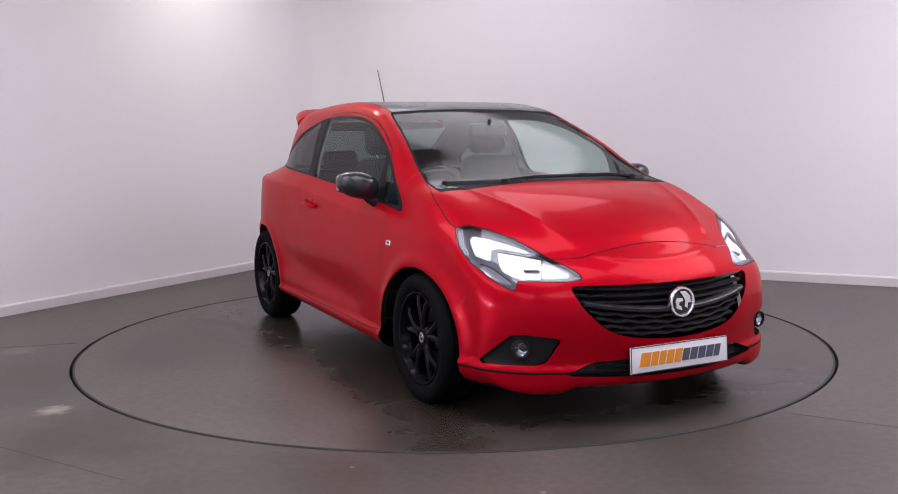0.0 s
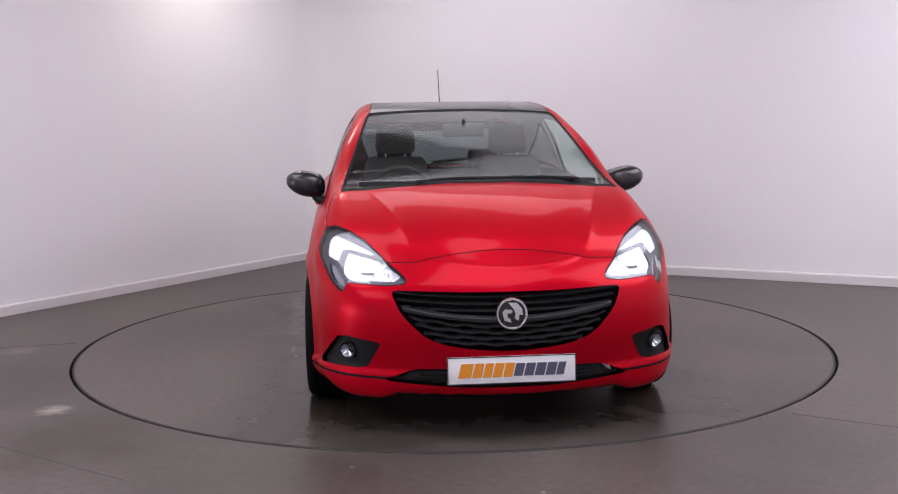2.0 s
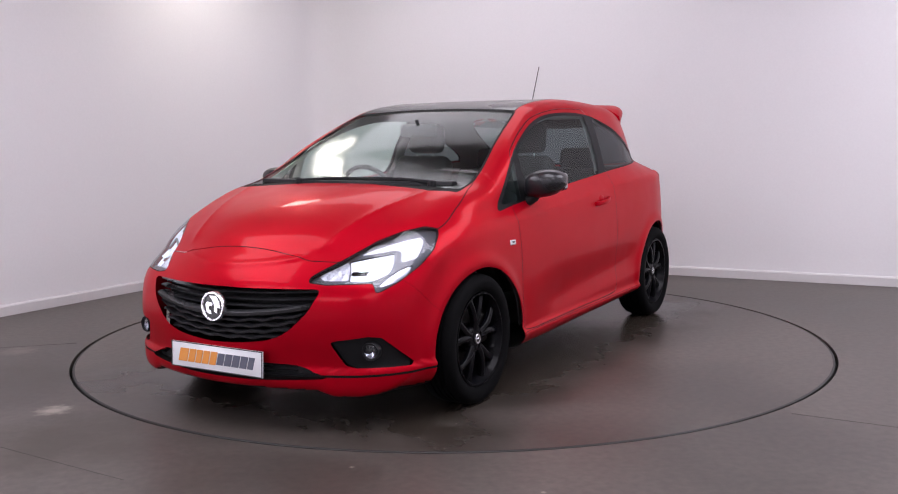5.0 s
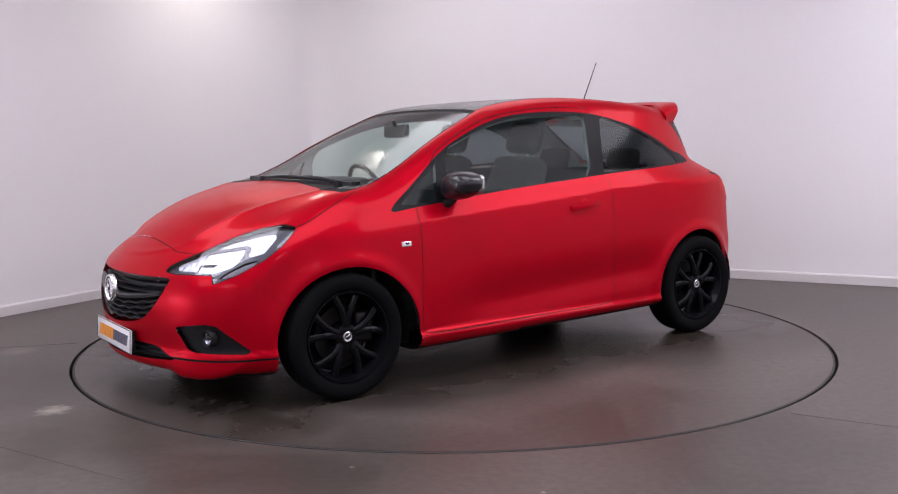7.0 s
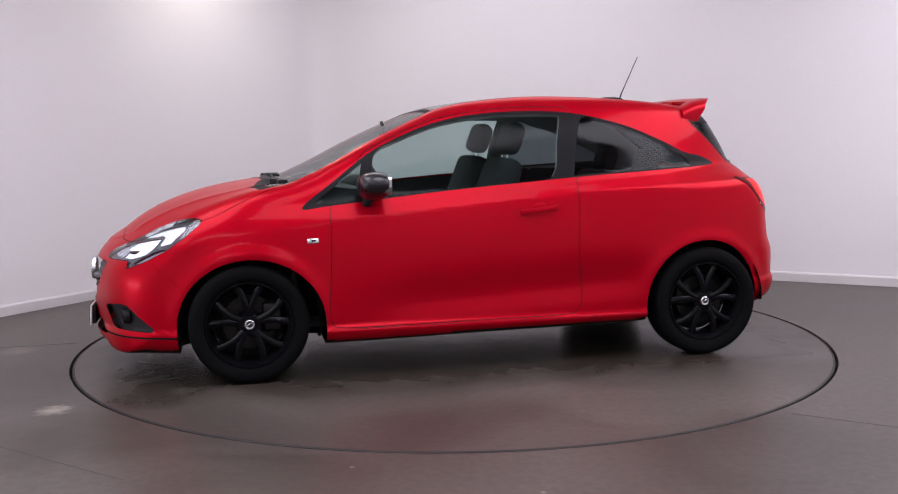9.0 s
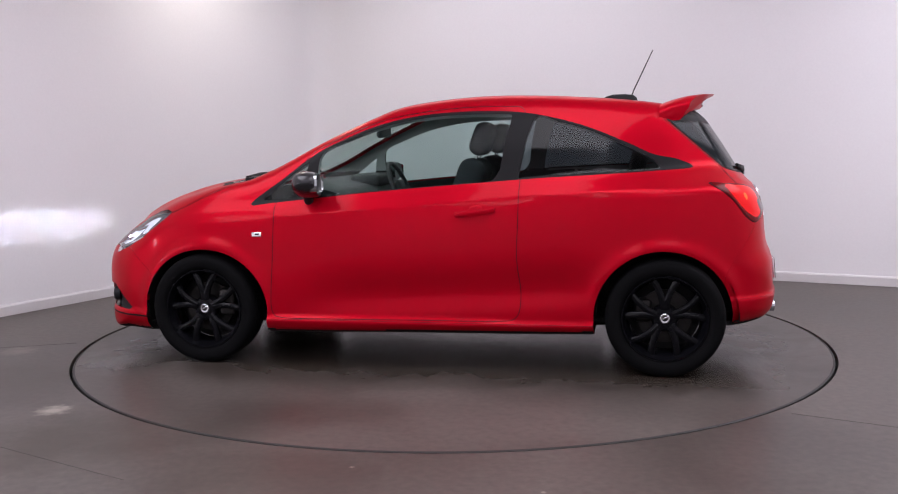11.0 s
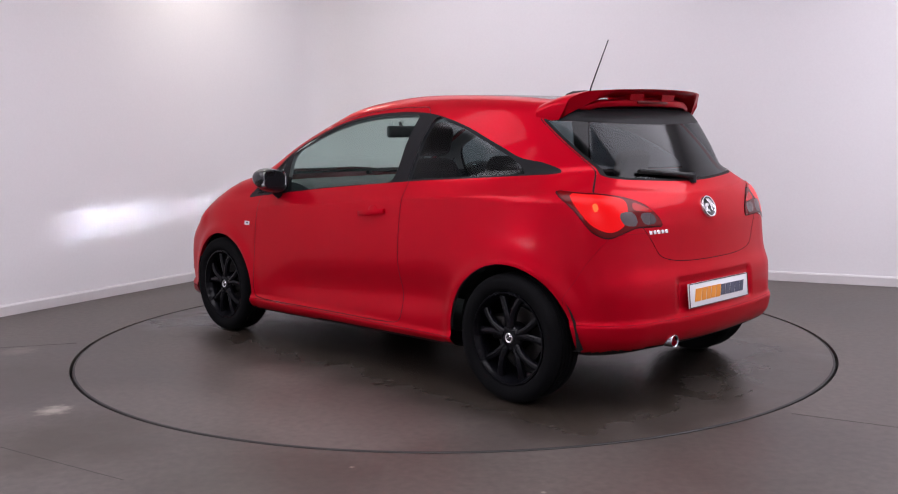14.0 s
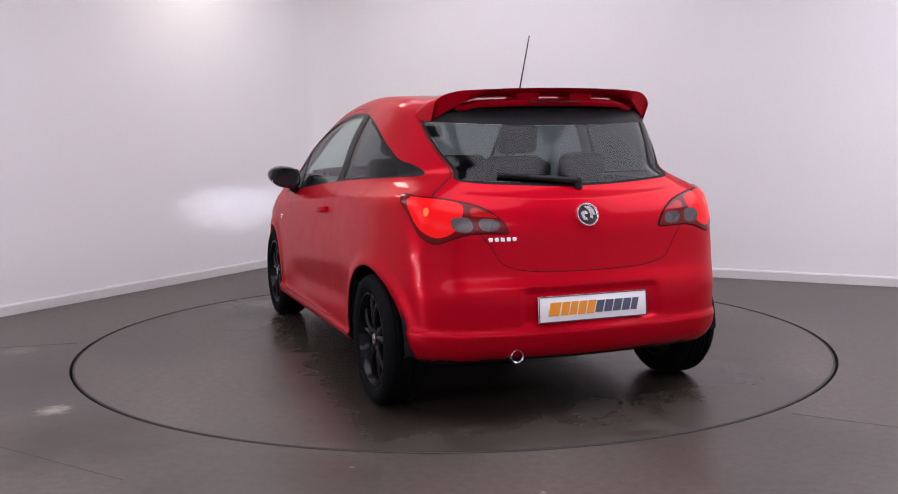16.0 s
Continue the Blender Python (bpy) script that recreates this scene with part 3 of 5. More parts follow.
SHELL = Shell(*body_shell())
DLO = outline([(0.975, 0.885), (0.80, 1.02), (0.62, 1.155), (0.45, 1.24), (0.27, 1.308), (0.07, 1.352), (-0.16, 1.372), (-0.40, 1.372), (-0.60, 1.350),
               (-0.84, 1.288), (-1.06, 1.198), (-1.19, 1.138), (-1.31, 1.112), (-1.395, 1.068), (-1.2, 1.052), (-0.9, 1.035), (-0.5, 1.012),
               (0.24, 0.953), (0.83, 0.893)], 5)
PANE_FRONT = hard([(0.92, 0.902), (0.655, 1.112), (0.695, 0.917)])
PANE_DOOR = outline([(0.58, 0.94), (0.60, 1.06), (0.575, 1.165), (0.45, 1.225), (0.27, 1.29), (0.07, 1.334), (-0.16, 1.354), (-0.44, 1.354), (-0.455, 1.345),
                     (-0.42, 1.2), (-0.37, 1.012), (-0.1, 0.985), (0.24, 0.958), (0.57, 0.928)], 3)
PANE_REAR = outline([(-0.575, 1.33), (-0.70, 1.31), (-0.84, 1.272), (-1.0, 1.205), (-1.17, 1.122), (-1.22, 1.075), (-1.2, 1.06), (-0.9, 1.045), (-0.53, 1.026), (-0.50, 1.03)], 3)
DOOR = outline([(0.835, 0.60), (0.83, 0.80), (0.825, 0.893), (0.74, 1.0), (0.66, 1.14), (0.55, 1.21), (0.39, 1.282), (0.20, 1.345), (-0.12, 1.390), (-0.40, 1.396),
                (-0.52, 1.375), (-0.53, 1.2), (-0.51, 1.0), (-0.505, 0.8), (-0.50, 0.6), (-0.52, 0.42), (-0.50, 0.30), (-0.40, 0.275), (0.0, 0.272),
                (0.5, 0.268), (0.78, 0.27), (0.84, 0.30), (0.845, 0.42)], 4)
SCREEN = outline([(-0.675, 1.0), (-0.62, 1.15), (-0.565, 1.30), (-0.535, 1.365), (-0.50, 1.378), (-0.25, 1.392), (0, 1.396), (0.25, 1.392), (0.50, 1.378),
                  (0.535, 1.365), (0.565, 1.30), (0.62, 1.15), (0.675, 1.0), (0.64, 0.99), (0.3, 1.01), (0, 1.02), (-0.3, 1.01), (-0.64, 0.99)], 4)
GLASS_EDGE = [(0.500, 1.046), (0.545, 1.066), (0.60, 1.133), (0.62, 1.202), (0.62, 1.296), (0.58, 1.350), (0.46, 1.366)]
REAR_GLASS = outline([(0, 1.021), (0.13, 1.023), (0.245, 1.028), (0.39, 1.036)] + GLASS_EDGE + [(0, 1.370)]
                     + [(-y, z) for y, z in reversed(GLASS_EDGE)] + [(-0.39, 1.036), (-0.245, 1.028), (-0.13, 1.023)], 4)
GATE_EDGE = [(0.338, 0.670), (0.404, 0.696), (0.44, 0.75), (0.48, 0.805), (0.56, 0.90), (0.64, 0.96), (0.68, 1.03), (0.68, 1.08), (0.66, 1.133), (0.64, 1.202), (0.64, 1.30), (0.60, 1.38), (0.30, 1.41)]
HATCH = outline([(0, 0.652), (0.22, 0.656)] + GATE_EDGE + [(-y, z) for y, z in reversed(GATE_EDGE)] + [(-0.22, 0.656)], 4)
BONNET = outline([(1.905, 0.0), (1.90, 0.3), (1.885, 0.40), (1.80, 0.56), (1.62, 0.70), (1.45, 0.755), (1.30, 0.745), (1.20, 0.73), (1.10, 0.70), (0.99, 0.66), (1.02, 0.5), (1.08, 0.25), (1.10, 0),
                  (1.08, -0.25), (1.02, -0.5), (0.99, -0.66), (1.10, -0.70), (1.20, -0.73), (1.30, -0.745), (1.45, -0.755), (1.62, -0.70), (1.80, -0.56), (1.885, -0.40), (1.90, -0.3)], 4)
ROOF = outline([(0.52, 0), (0.47, 0.40), (0.40, 0.525), (0.25, 0.525), (0.0, 0.51), (-0.6, 0.475), (-1.05, 0.42), (-1.18, 0.36), (-1.20, 0), (-1.18, -0.36),
                (-1.05, -0.42), (-0.6, -0.475), (0.0, -0.51), (0.25, -0.525), (0.40, -0.525), (0.47, -0.40)], 4)
# lamps, on the slanting coordinate y - x (front) and y + x (rear)
HEADLAMP = hard([(-1.555, 0.640), (-1.53, 0.660), (-1.46, 0.685), (-1.32, 0.724), (-1.11, 0.792), (-0.94, 0.830), (-0.80, 0.846), (-0.715, 0.835), (-0.72, 0.81),
                 (-0.77, 0.755), (-0.87, 0.695), (-1.02, 0.635), (-1.155, 0.598), (-1.175, 0.600), (-1.185, 0.634), (-1.30, 0.634), (-1.46, 0.631)])
FOG = hard([(-1.45, 0.392), (-1.42, 0.402), (-1.23, 0.418), (-1.15, 0.41), (-0.93, 0.285), (-0.96, 0.278), (-1.30, 0.284), (-1.36, 0.295)])
TAIL = outline([(-0.715, 0.988), (-0.85, 0.985), (-1.03, 0.975), (-1.23, 0.942), (-1.35, 0.89), (-1.41, 0.832), (-1.38, 0.824), (-1.22, 0.826), (-1.10, 0.80), (-1.02, 0.787),
                (-0.92, 0.82), (-0.82, 0.91)], 3)
GRILLE = outline([(-0.478, 0.607), (-0.47, 0.58), (-0.44, 0.52), (-0.36, 0.44), (-0.28, 0.402), (-0.16, 0.382), (0, 0.373), (0.16, 0.382), (0.28, 0.402), (0.36, 0.44),
                  (0.44, 0.52), (0.47, 0.58), (0.478, 0.607), (0.45, 0.614), (0.2, 0.612), (0, 0.612), (-0.2, 0.612), (-0.45, 0.614)], 4)
INTAKE = outline([(-0.52, 0.243), (-0.47, 0.262), (-0.40, 0.288), (-0.33, 0.295), (0, 0.298), (0.33, 0.295), (0.40, 0.288), (0.47, 0.262), (0.52, 0.243), (0.45, 0.235), (0.2, 0.222), (0, 0.22), (-0.2, 0.222), (-0.45, 0.235)], 4)


def side_cut(poly, least=0.5):
    return lambda x, y, z: np.maximum(inside(poly, x, z), least - np.abs(y))


def front_cut(poly, from_x):
    return lambda x, y, z: np.maximum(inside(poly, y, z), from_x - x)


def gate_side(z):
    """Where the slanting side edge of the rear window runs."""
    return np.minimum(-1.287 + (z - 1.296) * 1.17, -1.262)


def rear_cut(poly, to_x):
    return lambda x, y, z: np.maximum(inside(poly, y, z), x - to_x)


def arch(cx, cz, a, b):
    def field(x, y, z):
        r = np.sqrt(((x - cx) / a) ** 2 + (np.maximum(z - cz, (z - cz) * 0.45) / b) ** 2)
        return np.maximum((r - 1) * min(a, b), 0.52 - np.abs(y))
    return field


ARCHES = (arch(1.24, 0.30, 0.372, 0.338), arch(-1.245, 0.30, 0.350, 0.352))
for field in ARCHES:
    SHELL.cut(field, "arch_hole")
SHELL.cut(lambda x, y, z: np.maximum(np.maximum(inside(HEADLAMP, np.abs(y) - x, z), 1.35 - x), 0.2 - np.abs(y)), "headlamp", ["body"], 0.004)
SHELL.cut(lambda x, y, z: np.maximum(np.maximum(inside(TAIL, np.abs(y) + x, z), x + 1.3), 0.2 - np.abs(y)), "tail_lamp", ["body"], 0.005)
SHELL.cut(lambda x, y, z: np.maximum(np.maximum(inside(FOG, np.abs(y) - x, z), 1.65 - x), 0.3 - np.abs(y)), "fog_hole", ["body"])
SHELL.cut(front_cut(GRILLE, 1.9), "grille_hole", ["body"])
SHELL.cut(front_cut(INTAKE, 1.9), "intake_hole", ["body"])
SHELL.cut(lambda x, y, z: np.maximum(np.maximum(inside(BONNET, x, y), 0.68 - z), 0.93 - x), "bonnet", ["body"], 0.0042)
SHELL.cut(front_cut(SCREEN, 0.1), "windscreen", ["body", "bonnet", "seal:bonnet"], 0.012)
SHELL.cut(lambda x, y, z: np.maximum(inside(ROOF, x, y), 1.2 - z), "roof", ["body"], 0.006)
SHELL.cut(lambda x, y, z: np.maximum(rear_cut(HATCH, -1.2)(x, y, z), (x - np.where(z > 1.075, gate_side(z) + 0.018, -1.528 - 0.9 * (1.075 - z)) - 0.35 * step(0.985, 0.92, z)) * 0.65), "hatch", ["body"], 0.0035)
SHELL.cut(lambda x, y, z: np.maximum(rear_cut(REAR_GLASS, -1.2)(x, y, z), (x - gate_side(z)) * 0.65), "rear_glass", ["hatch"], 0.012)
SHELL.cut(lambda x, y, z: 1.288 + 0.06 * y * y - z, "rear_frit", ["rear_glass"])
SHELL.cut(side_cut(DOOR), "door", ["body"], 0.004)
SHELL.cut(side_cut(DLO), "trim_door", ["door"])
SHELL.cut(side_cut(DLO), "trim", ["body", "seal:door"])
SHELL.cut(side_cut(PANE_DOOR), "pane_door", ["trim_door", "trim"])
SHELL.cut(side_cut(PANE_FRONT), "pane_front", ["trim_door", "trim"])
SHELL.cut(side_cut(PANE_REAR), "pane_rear", ["trim_door", "trim"])
SHELL.cut(lambda x, y, z: np.maximum(1.585 + (z - 0.50) * 1.1 - x, np.where(z > 0.80, 0.1, -1)), "front_bumper", ["body"], 0.0014)
SHELL.cut(lambda x, y, z: z - 0.250, "splitter", ["front_bumper"], 0.010)
SHELL.cut(lambda x, y, z: np.maximum(x + 1.55 + np.maximum(z - 0.52, 0) * 0.6, z - 0.80), "rear_bumper", ["body"], 0.0010)
SHELL.cut(lambda x, y, z: z - 0.405 + 0 * x, "valance", ["rear_bumper"], 0.0015)
SHELL.cut(lambda x, y, z: np.maximum(np.maximum(z - 0.262, np.abs(x) - 0.95), 0.6 - np.abs(y)), "side_skirt", ["body"], 0.0025)


def red_part(tags, name, label="", test=None, push=0.0, mat=None):
    return SHELL.take(tags, name, mat or RED, CAR, label, push, test)


CAR = tagged(new("car"), "bright red three-door hatchback with black roof and black alloy wheels", "car")
LEFT, RIGHT = (lambda c: c[1] > 0), (lambda c: c[1] <= 0)
red_part(["body"], "body")
red_part(["bonnet"], "bonnet")
red_part(["underside"], "underbody", "black underbody", mat=SEAL)
red_part(["front_bumper"], "front_bumper")
red_part(["splitter"], "front_splitter")
red_part(["rear_bumper"], "rear_bumper")
red_part(["valance"], "rear_valance")
TAILGATE = red_part(["hatch"], "tailgate")
red_part(["roof"], "roof_panel", "gloss black roof panel", mat=BLACK)
red_part(["windscreen"], "windscreen", "clear windscreen glass", push=-0.004, mat=CLEAR)
SHELL.take(["rear_glass"], "rear_window", DARK_GLASS, TAILGATE, "dark tinted rear window", -0.004)
SHELL.take(["rear_frit"], "window_band", PILLAR, TAILGATE, "black printed band along the top of the window", -0.003)
DOORS = {}
for side, test in (("left", LEFT), ("right", RIGHT)):
    door = DOORS[side] = red_part(["door"], "door", test=test)
    red_part(["side_skirt"], "side_skirt", test=test)
    SHELL.take(["trim_door"], "window_frame", PILLAR, door, "black window frame", 0.0, test)
    SHELL.take(["pane_door"], "window_pane", SIDE_GLASS, door, "lightly tinted glass", -0.004, test)
    red_part(["trim"], "window_surround", "black front window surround", lambda c, t=test: t(c) and c[0] > 0, 0.0, PILLAR)
    red_part(["trim"], "window_surround", "black rear window surround", lambda c, t=test: t(c) and c[0] <= 0, 0.0, PILLAR)
    red_part(["pane_front"], "quarter_light", "small triangular front pane", test, -0.003, SIDE_GLASS)
    red_part(["pane_rear"], "rear_side_window", "dark tinted rear side window", test, -0.003, DARK_GLASS)
red_part(sorted({t for t in SHELL.tag if t.startswith("seal:")}), "panel_seal", "black gaps and seals between panels", None, -0.002, SEAL)


# ---------------------------------------------------------------- wheels
WHEEL_R = 0.304


def wheel(at, side):
    root = new("wheel")
    root.parent = CAR
    root.matrix_basis = pose(*at, 0, 0, 0 if side > 0 else 180)
    r = WHEEL_R
    # along: outwards is +y here
    prof = [(0.214, 0.060), (0.222, 0.078), (0.240, 0.092), (0.268, 0.096), (0.288, 0.090), (0.299, 0.076), (r, 0.055)]
    for q in (0.052, 0.026, 0.0, -0.026):
        prof += [(r, q + 0.0), (r - 0.007, q - 0.003), (r - 0.007, q - 0.009), (r, q - 0.012)]
    prof += [(r, -0.058), (0.299, -0.078), (0.288, -0.092), (0.24, -0.094), (0.214, -0.07)]
    part("tyre", lathe_bm(prof, 72, True), TYRE, root, "low-profile black tyre")
    rim = part("rim", lathe_bm([(0.222, 0.076), (0.219, 0.084), (0.212, 0.084), (0.206, 0.070), (0.196, 0.055), (0.188, 0.02), (0.186, -0.06),
                                (0.20, -0.08), (0.215, -0.082), (0.210, -0.06), (0.212, 0.06)], 72, True), RIM, root, "black alloy rim")
    # five pairs of twisted spokes
    for i in range(5):
        for off, lean in ((-0.16, -0.10), (0.16, 0.14)):
            a0 = 2 * math.pi * i / 5 + 0.3
            bm = bmesh.new()
            rings = []
            for u in (0.0, 0.25, 0.5, 0.75, 1.0):
                rad = 0.045 + u * 0.158
                a = a0 + off * (0.35 + 0.75 * u) + lean * u
                w = 0.047 - 0.012 * math.sin(math.pi * u) - 0.003 * u
                yo = 0.052 + 0.020 * math.sin(math.pi * (0.15 + 0.6 * u)) - 0.008 * u
                c, s = math.cos(a), math.sin(a)
                ring = []
                for sw, sy in ((-1, -0.022), (-0.9, -0.004), (-0.35, 0.004), (0.35, 0.004), (0.9, -0.004), (1, -0.022)):
                    ring.append(bm.verts.new((rad * c - sw * w / 2 * s, yo + sy, rad * s + sw * w / 2 * c)))
                rings.append(ring)
            for p, q in zip(rings, rings[1:]):
                for k in range(6):
                    bm.faces.new((p[k], p[(k + 1) % 6], q[(k + 1) % 6], q[k]))
            bm.faces.new(rings[0]), bm.faces.new(rings[-1])
            part("spoke", bm, RIM, rim)
    part("hub", lathe_bm([(0.001, 0.062), (0.034, 0.062), (0.058, 0.058), (0.068, 0.045), (0.070, 0.0), (0.001, 0.0)], 40), RIM, root)
    part("hub_cap", lathe_bm([(0.001, 0.069), (0.020, 0.069), (0.026, 0.066), (0.028, 0.060), (0.001, 0.060)], 32), TRIM, root)
    bm = lathe_bm([(0.015, 0.0695), (0.022, 0.0705), (0.024, 0.069), (0.015, 0.068)], 32, True)
    box((0.026, 0.003, 0.006), (0, 0.070, 0.003), 0.001, 1, Matrix.Rotation(0.5, 4, "Y"), bm)
    part("hub_emblem", bm, CHROME, root, "small chrome emblem")
    for i in range(5):
        a = 2 * math.pi * (i + 0.5) / 5 + 0.3
        part("wheel_bolt", lathe_bm([(0.001, 0.058), (0.008, 0.058), (0.009, 0.05), (0.001, 0.05)], 6,
                                    m=Matrix.Translation((0.05 * math.cos(a), 0, 0.05 * math.sin(a)))), STEEL, root)
    part("brake_disc", lathe_bm([(0.05, -0.01), (0.138, -0.01), (0.138, -0.034), (0.05, -0.034)], 48, True), STEEL, root, "grey steel brake disc")
    # black disc added to keep the gaps between the spokes dark
    part("spoke_backing", lathe_bm([(0.02, -0.062), (0.183, -0.062), (0.183, -0.070), (0.02, -0.070)], 40, True), SEAL, root, "black disc added behind the spokes")
    if at[0] > 0:
        bm = box((0.10, 0.09, 0.15), (-0.115, -0.01, 0.03), 0.02, 3)
    else:
        bm = box((0.09, 0.08, 0.12), (0.11, -0.015, 0.03), 0.02, 3)
    part("brake_caliper", bm, STEEL, root)
    return root


for sx, z_ in ((1.255, WHEEL_R), (-1.255, WHEEL_R)):
    for sy in (1, -1):
        wheel((sx, sy * 0.765, z_), sy)
        # liner of the wheel arch
        rad = 0.362
        bm = bmesh.new()
        rows = [[bm.verts.new((sx - 0.01 + rad * math.cos(a), sy * q, max(0.22 if sx > 0 else 0.29, 0.30 + rad * math.sin(a)))) for a in [math.pi * (1.12 - 1.24 * k / 28) for k in range(29)]]
                for q in (0.50, 0.68, 0.80)]
        for p, q in zip(rows, rows[1:]):
            for k in range(28):
                bm.faces.new((p[k], p[k + 1], q[k + 1], q[k]))
        bm.faces.new(rows[0])
        part("arch_liner", bm, SEAL, CAR, "black wheel arch liner")


# ---------------------------------------------------------------- car details
def first_out(at, way, far):
    """How far along a ray from inside the body the skin lies."""
    s = np.linspace(0, far, 241)
    for _ in range(2):
        f = body_field(*[np.full(s.shape, float(a)) + w * s for a, w in zip(at, way)])
        k = max(1, int(np.argmax(f > 0)))
        a, b = s[k - 1], s[k]
        s = np.linspace(a, b, 9)
    return float(np.interp(0, f[k - 1:k + 1], (a, b)))


def on_skin(y, z, sign=1):
    """The body's x at (y, z), from the nose (1) or the tail (-1)."""
    return sign * (0.6 + first_out((0.6 * sign, y, z), (sign, 0, 0), 1.8))


def on_side(x, z):
    """The body's half width at (x, z)."""
    return 0.1 + first_out((x, 0.1, z), (0, 1, 0), 1.2)


def on_top(x, y):
    return 0.6 + first_out((x, y, 0.6), (0, 0, 1), 1.1)


def skin_normal(x, y, z):
    return Vector(body_normals(np.array([[x, y, z]]))[0])


def frame_on(point, normal, up=(0, 0, 1)):
    """A pose whose z stands out of the skin and whose y runs up it."""
    n = Vector(normal).normalized()
    u = (Vector(up) - n * n.dot(Vector(up))).normalized()
    m = Matrix((u.cross(n), u, n)).transposed().to_4x4()
    m.translation = Vector(point)
    return m


def ribbon(path, across, mat, name, parent, label=""):
    """Sweeps a closed section (offsets as vectors) along a list of points."""
    bm = bmesh.new()
    rings = [[bm.verts.new(Vector(p) + Vector(o)) for o in across] for p in path]
    k = len(across)
    for a, b in zip(rings, rings[1:]):
        for i in range(k):
            bm.faces.new((a[i], a[(i + 1) % k], b[(i + 1) % k], b[i]))
    bm.faces.new(rings[0]), bm.faces.new(rings[-1])
    return part(name, bm, mat, parent, label)


# front: grille
HONEY = grain(material("grille_plastic", (0.022, 0.022, 0.025), 0.35, 0, 0.2), 200, 0.15, 0.1, 0.0006)
SATIN = grain(material("satin_black_bar", (0.035, 0.035, 0.038), 0.3, 0.3), 80, 0.1, 0.0)
GR = tagged(new("grille"), "black wave-pattern radiator grille")
GR.parent = CAR
SHELL.take(["grille_hole"], "backing", SEAL, GR, "", -0.075)
SHELL.take(["intake_hole"], "lower_intake", TRIM, CAR, "black lower intake", -0.035)


def grille_span(z):
    ys = np.linspace(0, 0.5, 201)
    ok = inside(GRILLE, ys, np.full(201, z)) < -0.004
    return float(ys[ok].max()) if ok.any() else 0


def grille_bar(z, rise, depth, high, mat, name, wave=0.0, label="", count=49):
    span = grille_span(z + rise * 0.6) - 0.002
    path = []
    for y in np.linspace(-span, span, count):
        zz = z + rise * (y / 0.45) ** 2 + wave * math.cos(y / 0.060 * math.pi)
        path.append((on_skin(y, zz) - depth, y, zz))
    across = [(0, 0, -high / 2), (0.010, 0, -high * 0.3), (0.012, 0, high * 0.2), (0, 0, high / 2), (-0.03, 0, high * 0.5), (-0.03, 0, -high * 0.5)]
    return ribbon(path, across, mat, name, GR, label)


grille_bar(0.498, 0.045, 0.014, 0.026, SATIN, "grille_bar", label="satin black middle bar")
for z_ in (0.588, 0.560, 0.532):
    grille_bar(z_, 0.012, 0.040, 0.010, HONEY, "slat")
for i, z_ in enumerate((0.470, 0.445, 0.420, 0.397)):
    grille_bar(z_, 0.045 - 0.004 * i, 0.026, 0.016, HONEY, "wave_slat", wave=0.0035 * (1 if i % 2 else -1), count=97)
for z_ in (0.245, 0.265, 0.283):
    span = 0.40 if z_ < 0.26 else 0.37
    path = [(on_skin(y, z_) - 0.026, y, z_) for y in np.linspace(-span, span, 25)]
    ribbon(path, [(0, 0, -0.003), (0.006, 0, 0), (0, 0, 0.003), (-0.012, 0, 0.003), (-0.012, 0, -0.003)], TRIM, "intake_slat", CAR)


def badge(at, normal, radius, parent):
    """A round chrome emblem: ring, dark field and a plain wing-like shape."""
    root = new("emblem")
    root.parent = parent
    root.matrix_basis = frame_on(at, normal) @ Matrix.Rotation(math.pi / 2, 4, "X")
    r = radius
    part("ring", lathe_bm([(r * 0.80, 0.004), (r * 0.86, 0.010), (r * 0.95, 0.010), (r, 0.003), (r, -0.012), (r * 0.80, -0.012)], 48, True), CHROME, root, "chrome ring")
    part("field", lathe_bm([(0.0005, 0.003), (r * 0.82, 0.001), (r * 0.82, -0.012), (0.0005, -0.012)], 40), BLACK, root)
    bm = bmesh.new()
    for shape in ([(-0.62, -0.1), (-0.5, 0.42), (-0.05, 0.55), (-0.12, 0.30), (-0.30, 0.22), (-0.28, -0.02), (0.02, -0.05), (0.0, -0.25), (-0.45, -0.3)],
                  [(-0.25, -0.72), (0.30, -0.70), (0.62, -0.35), (0.70, 0.10), (0.45, 0.05), (0.42, 0.45), (0.15, 0.30), (0.22, 0.0), (0.10, -0.30)]):
        lo = [bm.verts.new((x * r, 0.002, z * r)) for x, z in shape]
        hi = [bm.verts.new((x * r * 0.97, 0.008, z * r * 0.97)) for x, z in shape]
        bm.faces.new(hi)
        for i in range(len(shape)):
            j = (i + 1) % len(shape)
            bm.faces.new((lo[i], lo[j], hi[j], hi[i]))
    part("shape", bm, CHROME, root)
    return root


badge((on_skin(0, 0.527) + 0.006, 0, 0.527), (1, 0, 0.05), 0.066, CAR)
badge((on_skin(0, 0.892, -1) - 0.004, 0, 0.892), skin_normal(on_skin(0, 0.892, -1), 0, 0.892), 0.055, TAILGATE)

ORANGE = material("plate_orange", (0.75, 0.27, 0.02), 0.4)
SLATE = material("plate_slate", (0.075, 0.08, 0.12), 0.4)


